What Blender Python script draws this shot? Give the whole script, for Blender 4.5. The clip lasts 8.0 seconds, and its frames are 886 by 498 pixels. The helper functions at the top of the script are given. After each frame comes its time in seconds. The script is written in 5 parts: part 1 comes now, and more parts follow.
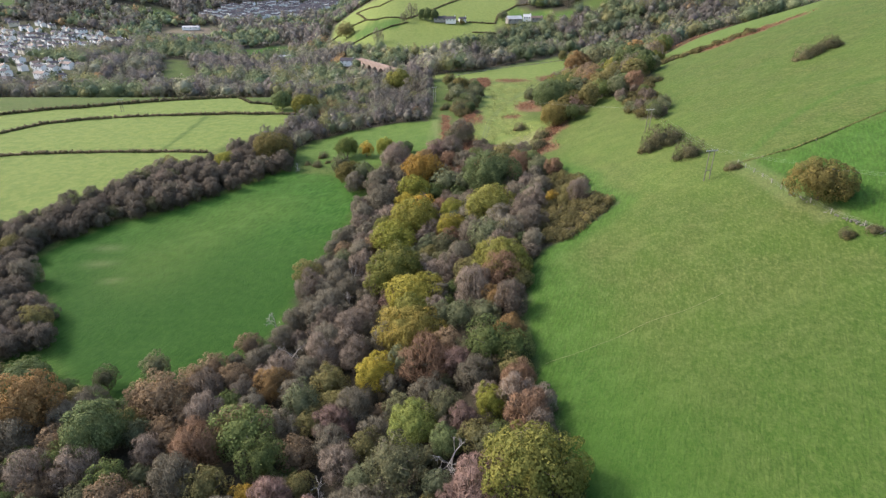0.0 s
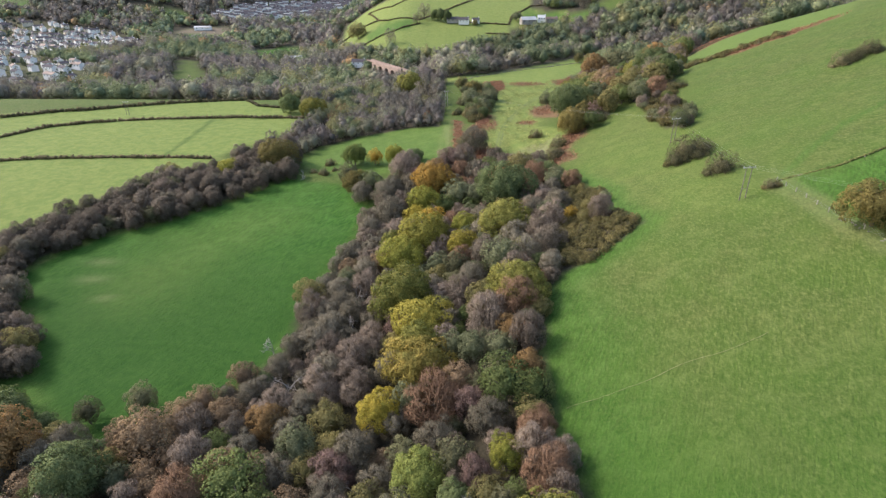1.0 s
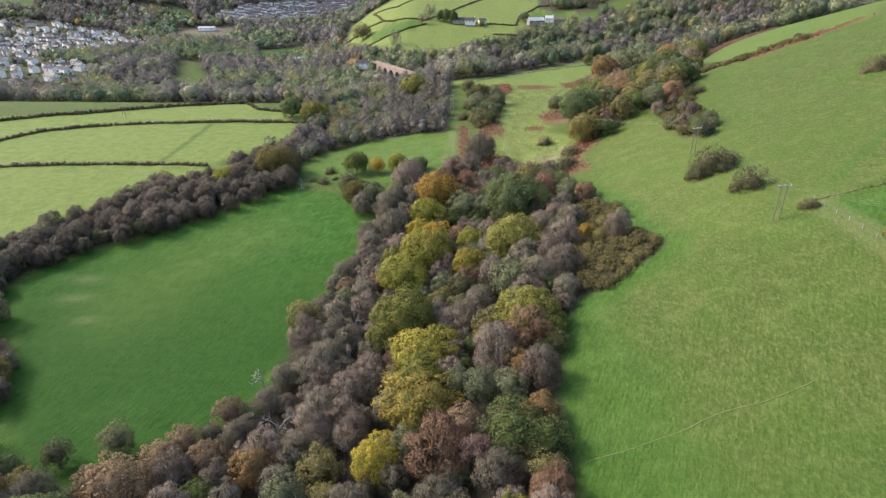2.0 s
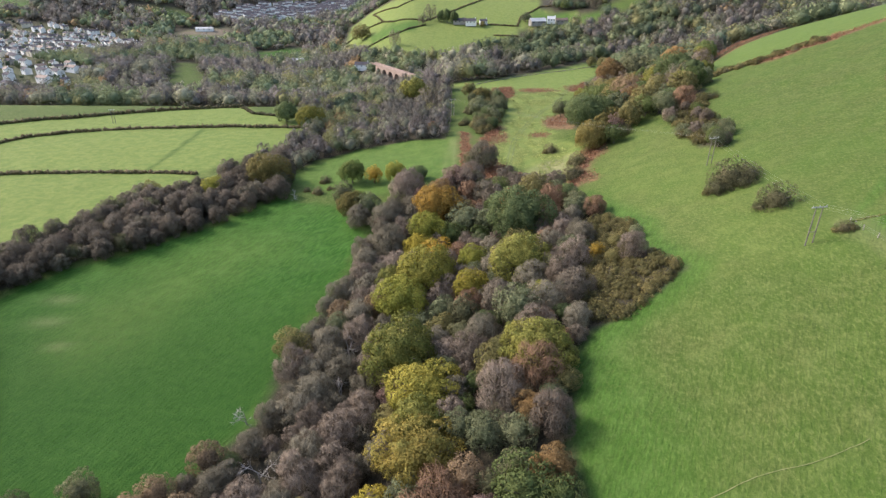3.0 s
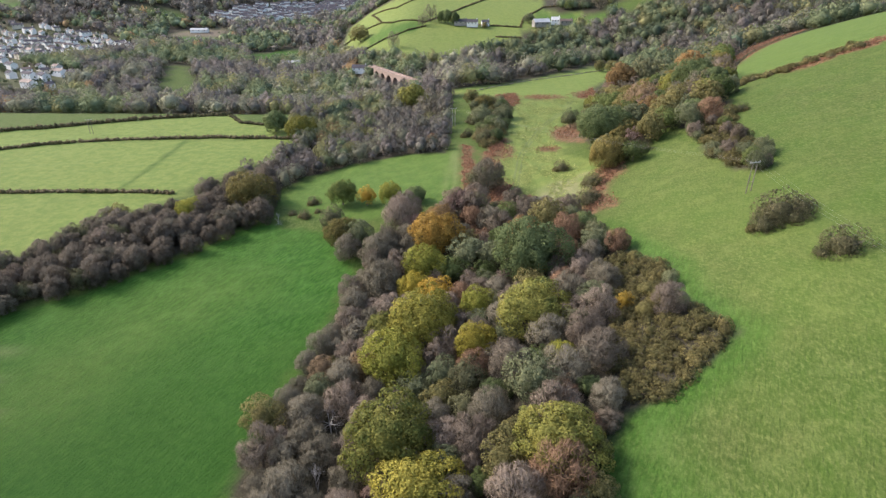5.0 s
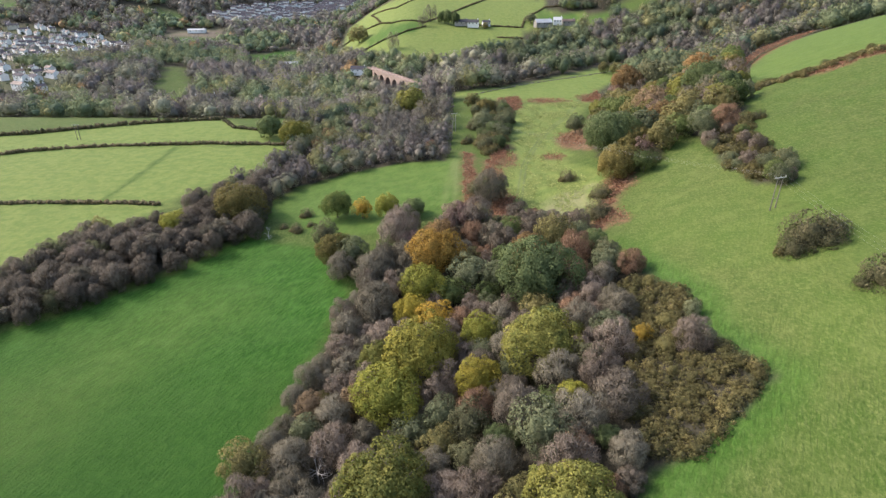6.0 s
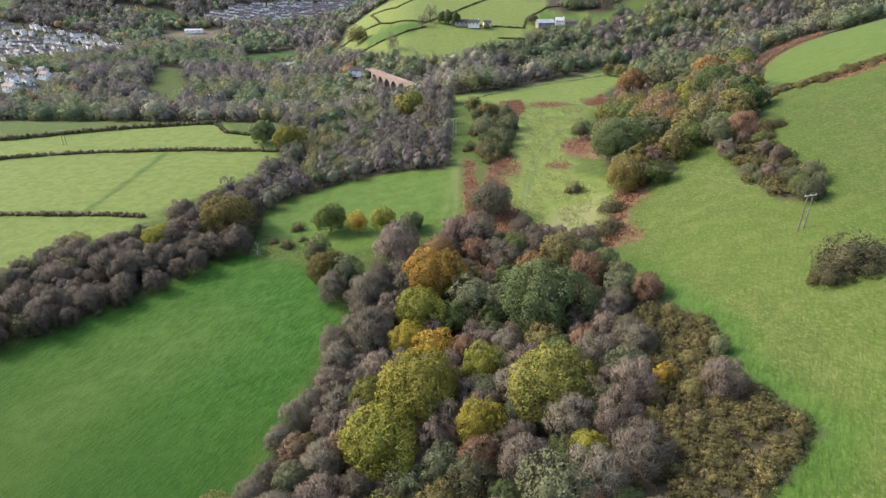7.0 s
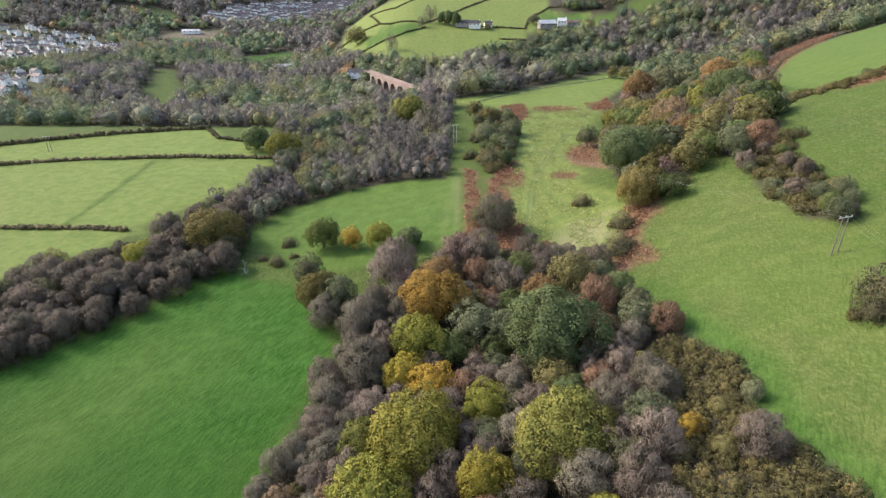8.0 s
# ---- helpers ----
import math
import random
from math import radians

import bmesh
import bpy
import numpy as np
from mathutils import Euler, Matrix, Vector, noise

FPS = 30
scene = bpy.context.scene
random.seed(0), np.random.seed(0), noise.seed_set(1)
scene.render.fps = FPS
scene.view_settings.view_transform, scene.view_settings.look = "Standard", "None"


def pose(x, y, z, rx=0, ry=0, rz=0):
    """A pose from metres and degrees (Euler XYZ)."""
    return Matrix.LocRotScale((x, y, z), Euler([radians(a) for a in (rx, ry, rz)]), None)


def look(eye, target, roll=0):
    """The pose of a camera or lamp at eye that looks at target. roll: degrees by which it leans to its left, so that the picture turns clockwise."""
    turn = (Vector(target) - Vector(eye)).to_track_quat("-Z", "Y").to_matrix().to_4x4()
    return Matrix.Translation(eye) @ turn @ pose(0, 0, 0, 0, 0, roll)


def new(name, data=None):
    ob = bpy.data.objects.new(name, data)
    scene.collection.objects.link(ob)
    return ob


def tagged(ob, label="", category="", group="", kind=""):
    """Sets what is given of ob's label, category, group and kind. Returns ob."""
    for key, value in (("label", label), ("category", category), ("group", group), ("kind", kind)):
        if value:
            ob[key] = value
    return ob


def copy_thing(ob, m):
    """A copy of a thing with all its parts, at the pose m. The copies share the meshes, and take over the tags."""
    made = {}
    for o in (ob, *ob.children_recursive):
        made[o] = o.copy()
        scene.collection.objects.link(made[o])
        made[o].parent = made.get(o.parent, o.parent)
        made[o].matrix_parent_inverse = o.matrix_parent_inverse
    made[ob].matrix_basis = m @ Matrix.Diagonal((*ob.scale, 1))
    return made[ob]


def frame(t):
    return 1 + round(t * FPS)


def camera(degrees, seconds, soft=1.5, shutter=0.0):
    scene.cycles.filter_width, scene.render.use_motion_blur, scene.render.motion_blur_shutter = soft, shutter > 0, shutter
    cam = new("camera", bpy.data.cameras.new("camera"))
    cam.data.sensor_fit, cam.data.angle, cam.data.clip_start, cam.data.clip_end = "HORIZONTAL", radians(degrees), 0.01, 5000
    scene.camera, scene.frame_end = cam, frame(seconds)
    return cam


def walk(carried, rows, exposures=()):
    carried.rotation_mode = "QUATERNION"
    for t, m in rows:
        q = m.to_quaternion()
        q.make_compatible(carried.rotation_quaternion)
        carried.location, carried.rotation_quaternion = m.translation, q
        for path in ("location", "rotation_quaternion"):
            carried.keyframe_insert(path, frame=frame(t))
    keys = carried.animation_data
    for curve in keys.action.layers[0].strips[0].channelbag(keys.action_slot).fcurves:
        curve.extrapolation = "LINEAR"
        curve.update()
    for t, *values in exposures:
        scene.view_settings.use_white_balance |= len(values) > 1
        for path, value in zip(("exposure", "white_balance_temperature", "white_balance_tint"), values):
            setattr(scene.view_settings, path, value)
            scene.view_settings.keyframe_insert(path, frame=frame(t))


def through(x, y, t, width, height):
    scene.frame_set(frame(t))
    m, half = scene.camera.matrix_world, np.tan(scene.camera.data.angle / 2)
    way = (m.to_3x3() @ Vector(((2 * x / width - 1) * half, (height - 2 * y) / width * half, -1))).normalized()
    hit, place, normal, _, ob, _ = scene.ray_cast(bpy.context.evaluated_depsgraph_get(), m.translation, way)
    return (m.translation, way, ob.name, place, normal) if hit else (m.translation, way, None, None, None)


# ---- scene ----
cam = camera(75.7, 8.0, 1.35)
METRES, EYE, TILT, LEAN, TURN = 100.0, 80.0, -25.7, 0.0, 0.0
ROWS = [
    (0.0, 0.0, 0.0, 0.0, -0.0, 0.0, -0.0),
    (0.5, 0.0001, 0.057, 0.0274, 0.59, 0.0, -0.28),
    (1.0, -0.0007, 0.1135, 0.0548, 1.08, -0.0, -0.54),
    (1.5, -0.0016, 0.1702, 0.082, 1.51, -0.01, -0.74),
    (3.0, -0.0053, 0.3417, 0.1629, 1.64, -0.0, -0.78),
    (3.5, -0.0066, 0.3974, 0.1901, 1.66, -0.03, -0.77),
    (4.0, -0.0079, 0.4533, 0.2173, 1.69, -0.05, -0.77),
    (4.5, -0.0091, 0.5091, 0.2446, 1.71, -0.05, -0.75),
    (6.0, -0.0122, 0.6767, 0.3265, 1.79, -0.1, -0.71),
    (6.5, -0.0132, 0.7331, 0.3532, 1.81, -0.12, -0.73),
    (7.0, -0.0145, 0.7888, 0.3803, 1.82, -0.14, -0.73),
    (7.5, -0.0158, 0.8444, 0.4075, 1.84, -0.15, -0.73),
    (8.0, -0.0169, 0.9005, 0.4345, 1.86, -0.16, -0.74),
]
walk(cam, [(t, pose(0, 0, EYE, TILT, LEAN, TURN) @ pose(METRES * x, METRES * y, METRES * z, 90 + pitch, roll, yaw)) for t, x, y, z, yaw, pitch, roll in ROWS],
     exposures=[(0.0, 1.06, 6390.0, 16.5), (8.0, 1.06, 6390.0, 16.5)])

# ---------------------------------------------------------------- light
SUN_UP, SUN_FROM = 37.0, 289.0      # degrees above the horizon, compass bearing (y is north)
world = bpy.data.worlds.new("world")
scene.world = world
world.use_nodes = True
wn = world.node_tree
sky = wn.nodes.new("ShaderNodeTexSky")
sky.sky_type, sky.sun_disc = "NISHITA", False
sky.sun_elevation, sky.sun_rotation = radians(SUN_UP), radians(SUN_FROM)
sky.air_density, sky.dust_density = 1.4, 3.0
wn.links.new(sky.outputs[0], wn.nodes["Background"].inputs[0])
wn.nodes["Background"].inputs[1].default_value = 0.15
sun_data = bpy.data.lights.new("sun", "SUN")
sun_data.energy, sun_data.angle, sun_data.color = 2.0, radians(12.0), (1.0, 0.95, 0.87)
sun = new("sun", sun_data)
a, e = radians(SUN_FROM), radians(SUN_UP)
sun.matrix_world = look((math.sin(a) * math.cos(e) * 300, math.cos(a) * math.cos(e) * 300, math.sin(e) * 300 + 60), (0, 0, 60))

# ---------------------------------------------------------------- land form and plan


def ss(lo, hi, t):
    t = np.clip((t - lo) / (hi - lo), 0, 1)
    return t * t * (3 - 2 * t)


def soft(t, k):
    return k * np.logaddexp(0, t / k)


def ground(x, y):
    """Height of the land: the flat meadows, the eastern hill, the valley and the far slopes."""
    x, y = np.asarray(x, float), np.asarray(y, float)
    low = -6 + 6.5 * ss(110, 280, y) + 9 * ss(-80, 20, x) * ss(170, 270, y)
    brink = 400 + 80 * ss(-120, 20, x) + 110 * ss(20, 120, x)
    low = low - 26 * ss(0, 150, y - brink) + 12 * ss(-260, -420, x) * ss(480, 640, y)
    low = low + 230 * ss(900, 3000, y) + 110 * np.exp(-(((x + 720) / 260) ** 2 + ((y - 1350) / 230) ** 2))
    east = 13 + 0.4 * (x - 28) - 0.045 * (y - 120) - 0.165 * soft(y - 310, 12)
    east = east - 0.2 * soft(x - 230, 40) + 2.5 * np.exp(-((y - 150) / 35) ** 2) - 3 * ss(122, 88, y)
    z = low + soft(east - low, 3.0)
    farm = -20 + 0.22 * (y - 620) - 0.16 * soft(y - 960, 60) + 36 * ss(90, 320, x) - 70 * ss(-60, -230, x)
    return z + soft(farm - z, 5.0)


def sward(x, y):
    """The land with the slight unevenness of its turf."""
    return ground(x, y) + np.sin(x * 0.21 + np.sin(y * 0.13) * 2) * np.sin(y * 0.17 + x * 0.05) * 0.18 + np.sin(x * 0.6 + y * 0.35) * 0.04


def gz(x, y):
    return float(ground(x, y))


AREAS = {
    'wood': [(-32, 209), (-36, 184), (-40, 165), (-44, 144), (-43, 132), (-49, 121), (-55, 111), (-67, 102), (-73, 99), (-87, 106), (-96, 111), (-120, 111), (-116, 64), (-26, 24), (15, 22), (22, 61), (21, 75), (20, 88), (20, 103), (21, 118), (24, 132), (32, 137), (42, 142), (50, 149), (46, 166), (48, 182), (40, 220), (36, 237), (24, 247), (-1, 247), (-22, 233)],
    'hedgewood': [(-68, 244), (-73, 248), (-86, 226), (-105, 204), (-124, 190), (-132, 176), (-135, 164), (-110, 136), (-98, 117), (-121, 113), (-176, 162), (-156, 185), (-142, 203), (-128, 243), (-106, 258), (-97, 290), (-80, 302), (-78, 286), (-72, 262)],
    'midwood': [(-75, 276), (-68, 295), (-50, 309), (-28, 315), (-7, 311), (-7, 367), (-9, 461), (-16, 453), (-62, 617), (-95, 633), (-130, 599), (-105, 402), (-94, 362), (-84, 341), (-88, 311), (-97, 294), (-82, 276)],
    'smallfield': [(-74, 269), (-67, 290), (-50, 309), (-28, 315), (-7, 310), (-3, 322), (-1, 265), (-6, 255), (-23, 248), (-37, 244), (-52, 250)],
    'corridor': [(13, 225), (17, 263), (20, 319), (26, 372), (32, 415), (49, 422), (73, 434), (50, 372), (43, 347), (37, 296), (46, 266), (37, 241), (25, 246), (21, 226)],
    'beige': [(24, 246), (30, 261), (44, 266), (37, 240)],
    'bracken_a': [(-0.9, 322.0), (3.6, 319.5), (5.5, 264.1), (3.9, 255.1), (-0.8, 257.5)],
    'bracken_g': [(12.5, 325.6), (21.7, 330.7), (17.2, 310.7), (7.9, 290.9), (7.5, 300.0)],
    'bracken_h': [(8.0, 268.0), (18.0, 263.0), (17.0, 232.0), (8.5, 233.0)],
    'gorse_west': [(2.0, 403.6), (12.4, 417.4), (24.8, 417.0), (24.8, 368.4), (17.9, 322.0), (10.0, 311.1), (5.0, 323.5), (6.2, 354.7)],
    'bracken_j': [(19.7, 436.4), (33.9, 447.9), (34.9, 414.8), (22.9, 390.2)],
    'hillfields': [(-164.8, 876.8), (-186.1, 1055.7), (-163.6, 1152.2), (-84.4, 987.0), (116.0, 955.0), (102.6, 885.1), (179.0, 828.7), (163.9, 800.7), (119.8, 800.2), (69.7, 799.5), (66.9, 766.4), (33.9, 748.1), (-13.6, 698.0), (-59.8, 704.4), (-127.3, 791.0)],
    'bracken_b': [(43, 343), (63, 370), (53, 306), (42, 323)],
    'bracken_c': [(58, 265), (44, 237), (39, 225), (37, 232), (45, 253), (53, 268)],
    'bracken_d': [(72, 430), (88, 468), (87, 429)],
    'bracken_e': [(136.4, 392.2), (172.4, 454.9), (212.4, 514.1), (251.6, 554.2), (282.5, 574.6), (239.8, 504.8), (187.1, 448.7), (134.6, 372.7)],
    'bracken_f': [(132.7, 315.8), (148.3, 315.8), (168.6, 312.6), (161.5, 302.6), (142.6, 306.6), (128.8, 305.6)],
    'gully': [(52, 308), (62, 356), (82, 417), (110, 489), (151, 549), (222, 613), (179, 471), (136, 378), (116, 322), (101, 281), (96, 267), (91, 233), (84, 215), (78, 225), (78, 249), (82, 274), (79, 287), (71, 277), (55, 265), (51, 279)],
    'strip': [(-16, 462), (28, 480), (71, 524), (133, 593), (186, 664), (103, 491), (70, 434), (31, 429)],
    'pasture_up': [(79, 147), (90, 145), (114, 148), (141, 153), (78, 56), (85, 100), (83, 110), (80, 123)],
    'pasture_far': [(128, 358), (176, 438), (216, 483), (270, 504), (494, 737), (178, 304), (153, 323), (135, 320), (115, 313)],
    'field_a': [(-44, 236), (-73, 248), (-86, 226), (-105, 204), (-124, 190), (-132, 176), (-135, 164), (-113, 141), (-104, 124), (-82, 104), (-60, 98), (-46, 127), (-41, 146), (-41, 163), (-32, 213)],
    'field_b': [(-311, 361), (-239, 378), (-148, 420), (-133, 397), (-98, 376), (-94, 364), (-129, 361), (-168, 357), (-215, 346), (-280, 331)],
    'field_c': [(-280, 331), (-214, 344), (-166, 354), (-92, 358), (-96, 325), (-115, 285), (-120, 278), (-163, 277), (-239, 271)],
    'field_d': [(-330, 262), (-161, 274), (-116, 275), (-125, 256), (-137, 247), (-150, 215), (-172, 180), (-185, 165), (-330, 150)],
    'hill_a': [(-130, 805), (-80, 786), (-16, 799), (38, 778), (34, 755), (-14, 701), (-60, 709)],
    'hill_b': [(-129, 844), (-94, 850), (-50, 832), (-58, 797), (-115, 798)],
    'hill_c': [(-168, 913), (-184, 1070), (-164, 1152), (-85, 993), (-51, 967), (-110, 865), (-148, 891)],
    'hill_d': [(-111, 889), (-55, 967), (37, 967), (-17, 873), (-51, 836), (-94, 853)],
    'hill_e': [(-9, 873), (43, 967), (108, 907), (70, 818), (-3, 823)],
    'hill_f': [(83, 818), (98, 880), (177, 826), (163, 801), (115, 810)],
    'hill_g': [(177, 852), (228, 858), (271, 822), (193, 821)],
    'vale_h': [(-304, 907), (-245, 955), (-230, 852), (-255, 806)],
    'vale_i': [(-450, 989), (-383, 1013), (-380, 933), (-449, 931)],
    'plough': [(-460, 1005), (-466, 1042), (-391, 1062), (-380, 1015)],
    'glade': [(-353, 775), (-326, 754), (-262, 621), (-269, 584), (-305, 648)],
    'vale_k': [(-594, 1132), (-511, 1147), (-494, 1117), (-546, 1119)],
    'vale_l': [(-1149, 1452), (-777, 1145), (-771, 1107), (-892, 1130)],
    'town_a': [(-1102, 1190), (-771, 1045), (-709, 1038), (-576, 1000), (-430, 861), (-478, 790), (-504, 763), (-547, 701), (-610, 596)],
    'town_b': [(-578, 692), (-515, 729), (-440, 696), (-386, 648), (-375, 583), (-425, 571), (-450, 536)],
    'town_c': [(-453, 1145), (-394, 1271), (-231, 1540), (-250, 1342), (-287, 1240), (-389, 1119)],
}
LINES = {
    'hedge_b': [(-330.0, 318.0), (-288.0, 352.0), (-254.5, 375.1), (-240.2, 379.6), (-199.3, 401.2), (-148.8, 422.6)],
    'hedge_bs': [(-145.1, 415.5), (-132.0, 395.8), (-104.3, 387.5)],
    'hedge_c': [(-300.0, 268.0), (-262.0, 297.0), (-244.0, 314.0), (-236.0, 334.0), (-215.4, 346.8), (-193.1, 353.5), (-168.4, 357.8), (-134.5, 361.5), (-93.0, 360.7)],
    'hedge_d': [(-320.0, 238.0), (-240.0, 262.0), (-200.2, 273.3), (-162.0, 275.9), (-136.4, 276.6), (-117.0, 275.7)],
    'wall_e': [(78.8, 147.4), (79.4, 122.5), (81.6, 111.4), (84.1, 104.5), (86.6, 97.3), (88.6, 86.9)],
    'wall_f': [(78.8, 147.4), (90.6, 145.0), (101.9, 146.3), (114.4, 148.2), (133.8, 151.9)],
    'wall_g': [(136.1, 374.4), (179.1, 444.2), (221.6, 493.1), (287.1, 529.7)],
    'hedge_g': [(112.6, 315.8), (121.3, 314.7), (133.2, 310.3), (144.3, 311.6), (158.0, 309.5)],
    'wall_s': [(5.2, 451.6), (43.4, 490.3), (87.3, 524.1), (123.2, 555.0)],
    'trace': [(-147.1, 354.7), (-143.2, 313.3), (-141.3, 277.9)],
    'track_up': [(80.0, 148.6), (92.2, 159.4), (107.0, 170.8), (120.7, 176.3), (131.6, 174.9)],
    'path': [(20.7, 93.7), (25.7, 94.0), (31.4, 95.3), (36.9, 95.7), (42.6, 96.7), (48.1, 97.3), (55.7, 98.2)],
    'hh1': [(-167.8, 892.1), (-138.6, 906.4), (-110.4, 881.5), (-93.8, 853.1), (-49.0, 831.7)],
    'hh2': [(-120.0, 787.9), (-80.2, 790.1), (-47.9, 814.0)],
    'hh3': [(-110.4, 881.5), (-143.0, 1016.0), (-95.1, 933.3), (-54.9, 967.5)],
    'hh4': [(-17.4, 873.1), (-3.3, 898.0), (40.3, 966.9)],
    'hh5': [(-49.0, 831.7), (-17.3, 870.5)],
    'hh6': [(69.6, 814.1), (75.8, 848.0), (107.3, 901.1), (127.0, 898.5)],
    'hh7': [(-2.9, 822.7), (69.3, 809.9)],
    'hh8': [(38.2, 773.8), (66.0, 770.1)],
}

# patches of dead bracken in the rough ground: x, y, half-widths
BRACKEN_SPOTS = [(79.0, 438.0, 9.0, 12.0), (49.0, 336.0, 6.0, 14.0), (50.0, 432.0, 12.0, 7.0), (17.0, 309.0, 5.0, 12.0), (11.4, 290.0, 4.0, 10.0), (13.5, 255.0, 4.5, 14.0),
                 (51.5, 260.0, 5.0, 8.0), (44.5, 234.0, 4.0, 6.0), (30.0, 431.0, 5.0, 8.0), (37.0, 309.0, 5.0, 5.0),
                 (140.1, 304.2, 7.0, 3.2), (155.5, 303.0, 7.0, 3.2), (165.8, 304.6, 7.0, 3.2), (175.8, 306.7, 7.0, 3.2)]

GORSE = [(40.7, 195.5), (47.3, 183.1), (46.2, 171.6), (42.0, 162.7), (37.7, 162.2), (46.4, 160.1), (49.4, 151.7), (45.6, 145.9), (40.1, 140.4), (31.3, 137.0), (26.1, 138.2), (27.1, 157.6), (30.3, 165.6), (33.2, 177.4), (33.3, 194.4)]


def inside(px, py, poly):
    """Signed distance to the outline of poly, positive within."""
    px, py = np.asarray(px, float), np.asarray(py, float)
    within, dist = np.zeros(px.shape, bool), np.full(px.shape, 1e9)
    for (x0, y0), (x1, y1) in zip(poly, poly[1:] + poly[:1]):
        cross = (y0 > py) != (y1 > py)
        dy = y1 - y0 if y1 != y0 else 1e-9
        within ^= cross & (px < (x1 - x0) * (py - y0) / dy + x0)
        ex, ey = x1 - x0, y1 - y0
        t = np.clip(((px - x0) * ex + (py - y0) * ey) / (ex * ex + ey * ey + 1e-9), 0, 1)
        dist = np.minimum(dist, np.hypot(px - x0 - t * ex, py - y0 - t * ey))
    return np.where(within, dist, -dist)


def near_line(px, py, line):
    dist = np.full(np.shape(px), 1e9)
    for (x0, y0), (x1, y1) in zip(line, line[1:]):
        ex, ey = x1 - x0, y1 - y0
        t = np.clip(((px - x0) * ex + (py - y0) * ey) / (ex * ex + ey * ey), 0, 1)
        dist = np.minimum(dist, np.hypot(px - x0 - t * ex, py - y0 - t * ey))
    return dist


# ---------------------------------------------------------------- materials


class Nodes:
    """A small wrapper that builds one node material."""

    def __init__(self, name):
        self.material = bpy.data.materials.new(name)
        self.material.use_nodes = True
        self.tree = self.material.node_tree
        self.bsdf = self.tree.nodes["Principled BSDF"]
        self.out = self.tree.nodes["Material Output"]

    def add(self, kind, **sockets):
        node = self.tree.nodes.new(kind)
        for key, value in sockets.items():
            self.put(node.inputs[key.replace("_", " ")], value)
        return node

    def put(self, socket, value):
        if hasattr(value, "is_output"):
            self.tree.links.new(value, socket)
        else:
            socket.default_value = (*value, 1.0) if isinstance(value, tuple) and len(value) == 3 and socket.type == "RGBA" else value

    def noise(self, scale, detail=4.0, rough=0.6, where=None):
        node = self.add("ShaderNodeTexNoise", Scale=scale, Detail=detail, Roughness=rough)
        self.put(node.inputs["Vector"], where if where is not None else self.place())
        return node.outputs["Fac"]

    def place(self):
        return self.add("ShaderNodeNewGeometry").outputs["Position"]

    def ramp(self, value, lo, hi):
        node = self.add("ShaderNodeMapRange", Value=value, From_Min=lo, From_Max=hi)
        return node.outputs[0]

    def mix(self, fac, one, two, blend="MIX"):
        node = self.tree.nodes.new("ShaderNodeMix")
        node.data_type, node.blend_type = "RGBA", blend
        self.put(node.inputs[0], fac)
        self.put(node.inputs[6], one)
        self.put(node.inputs[7], two)
        return node.outputs[2]

    def sums(self, op, one, two):
        node = self.tree.nodes.new("ShaderNodeMath")
        node.operation = op
        self.put(node.inputs[0], one)
        self.put(node.inputs[1], two)
        return node.outputs[0]

    def bump(self, height, strength, distance):
        node = self.add("ShaderNodeBump", Strength=strength, Distance=distance, Height=height)
        self.put(self.bsdf.inputs["Normal"], node.outputs[0])

    def finish(self, colour, rough=0.8, spec=0.3):
        self.put(self.bsdf.inputs["Base Color"], colour)
        self.put(self.bsdf.inputs["Roughness"], rough)
        self.put(self.bsdf.inputs["Specular IOR Level"], spec)
        return self.material


def leafy(name, one, two, shift=0.35, through=0.3):
    """Foliage: two leaf colours spread over the clumps, another balance in each tree, a little light let through."""
    n = Nodes(name)
    island = n.add("ShaderNodeNewGeometry").outputs["Random Per Island"]
    own = n.add("ShaderNodeObjectInfo").outputs["Random"]
    patch = n.noise(0.35, 2.0)
    fac = n.sums("ADD", n.sums("MULTIPLY", island, 0.35), n.sums("MULTIPLY", n.ramp(patch, 0.3, 0.7), 0.65))
    fac = n.sums("ADD", n.sums("SUBTRACT", fac, shift * 0.5), n.sums("MULTIPLY", own, shift))
    colour = n.mix(fac, one, two)
    tone = n.sums("MULTIPLY", n.sums("ADD", n.sums("MULTIPLY", island, 0.34), 0.83), n.sums("ADD", n.sums("MULTIPLY", own, 0.4), 0.82))
    tone = n.sums("MULTIPLY", tone, n.sums("ADD", n.sums("MULTIPLY", n.ramp(n.noise(1.7, 4.0, 0.75), 0.3, 0.7), 0.6), 0.7))
    hsv = n.add("ShaderNodeHueSaturation", Value=tone, Color=colour)
    colour = hsv.outputs[0]
    n.finish(colour, 0.75, 0.15)
    soft_light = n.add("ShaderNodeBsdfTranslucent", Color=colour)
    blend = n.add("ShaderNodeMixShader", Fac=through)
    n.tree.links.new(n.bsdf.outputs[0], blend.inputs[1])
    n.tree.links.new(soft_light.outputs[0], blend.inputs[2])
    n.tree.links.new(blend.outputs[0], n.out.inputs[0])
    return n.material


def plain(name, one, two, scale=2.0, rough=0.85, relief=0.0, metal=0.0):
    n = Nodes(name)
    grain = n.noise(scale, 6.0)
    colour = n.mix(n.ramp(grain, 0.3, 0.7), one, two)
    colour = n.mix(n.ramp(n.noise(scale * 0.12, 3.0), 0.45, 0.75), colour, tuple(c * 0.75 for c in one))
    if relief:
        n.bump(grain, 0.6, relief)
    n.bsdf.inputs["Metallic"].default_value = metal
    return n.finish(colour, rough)


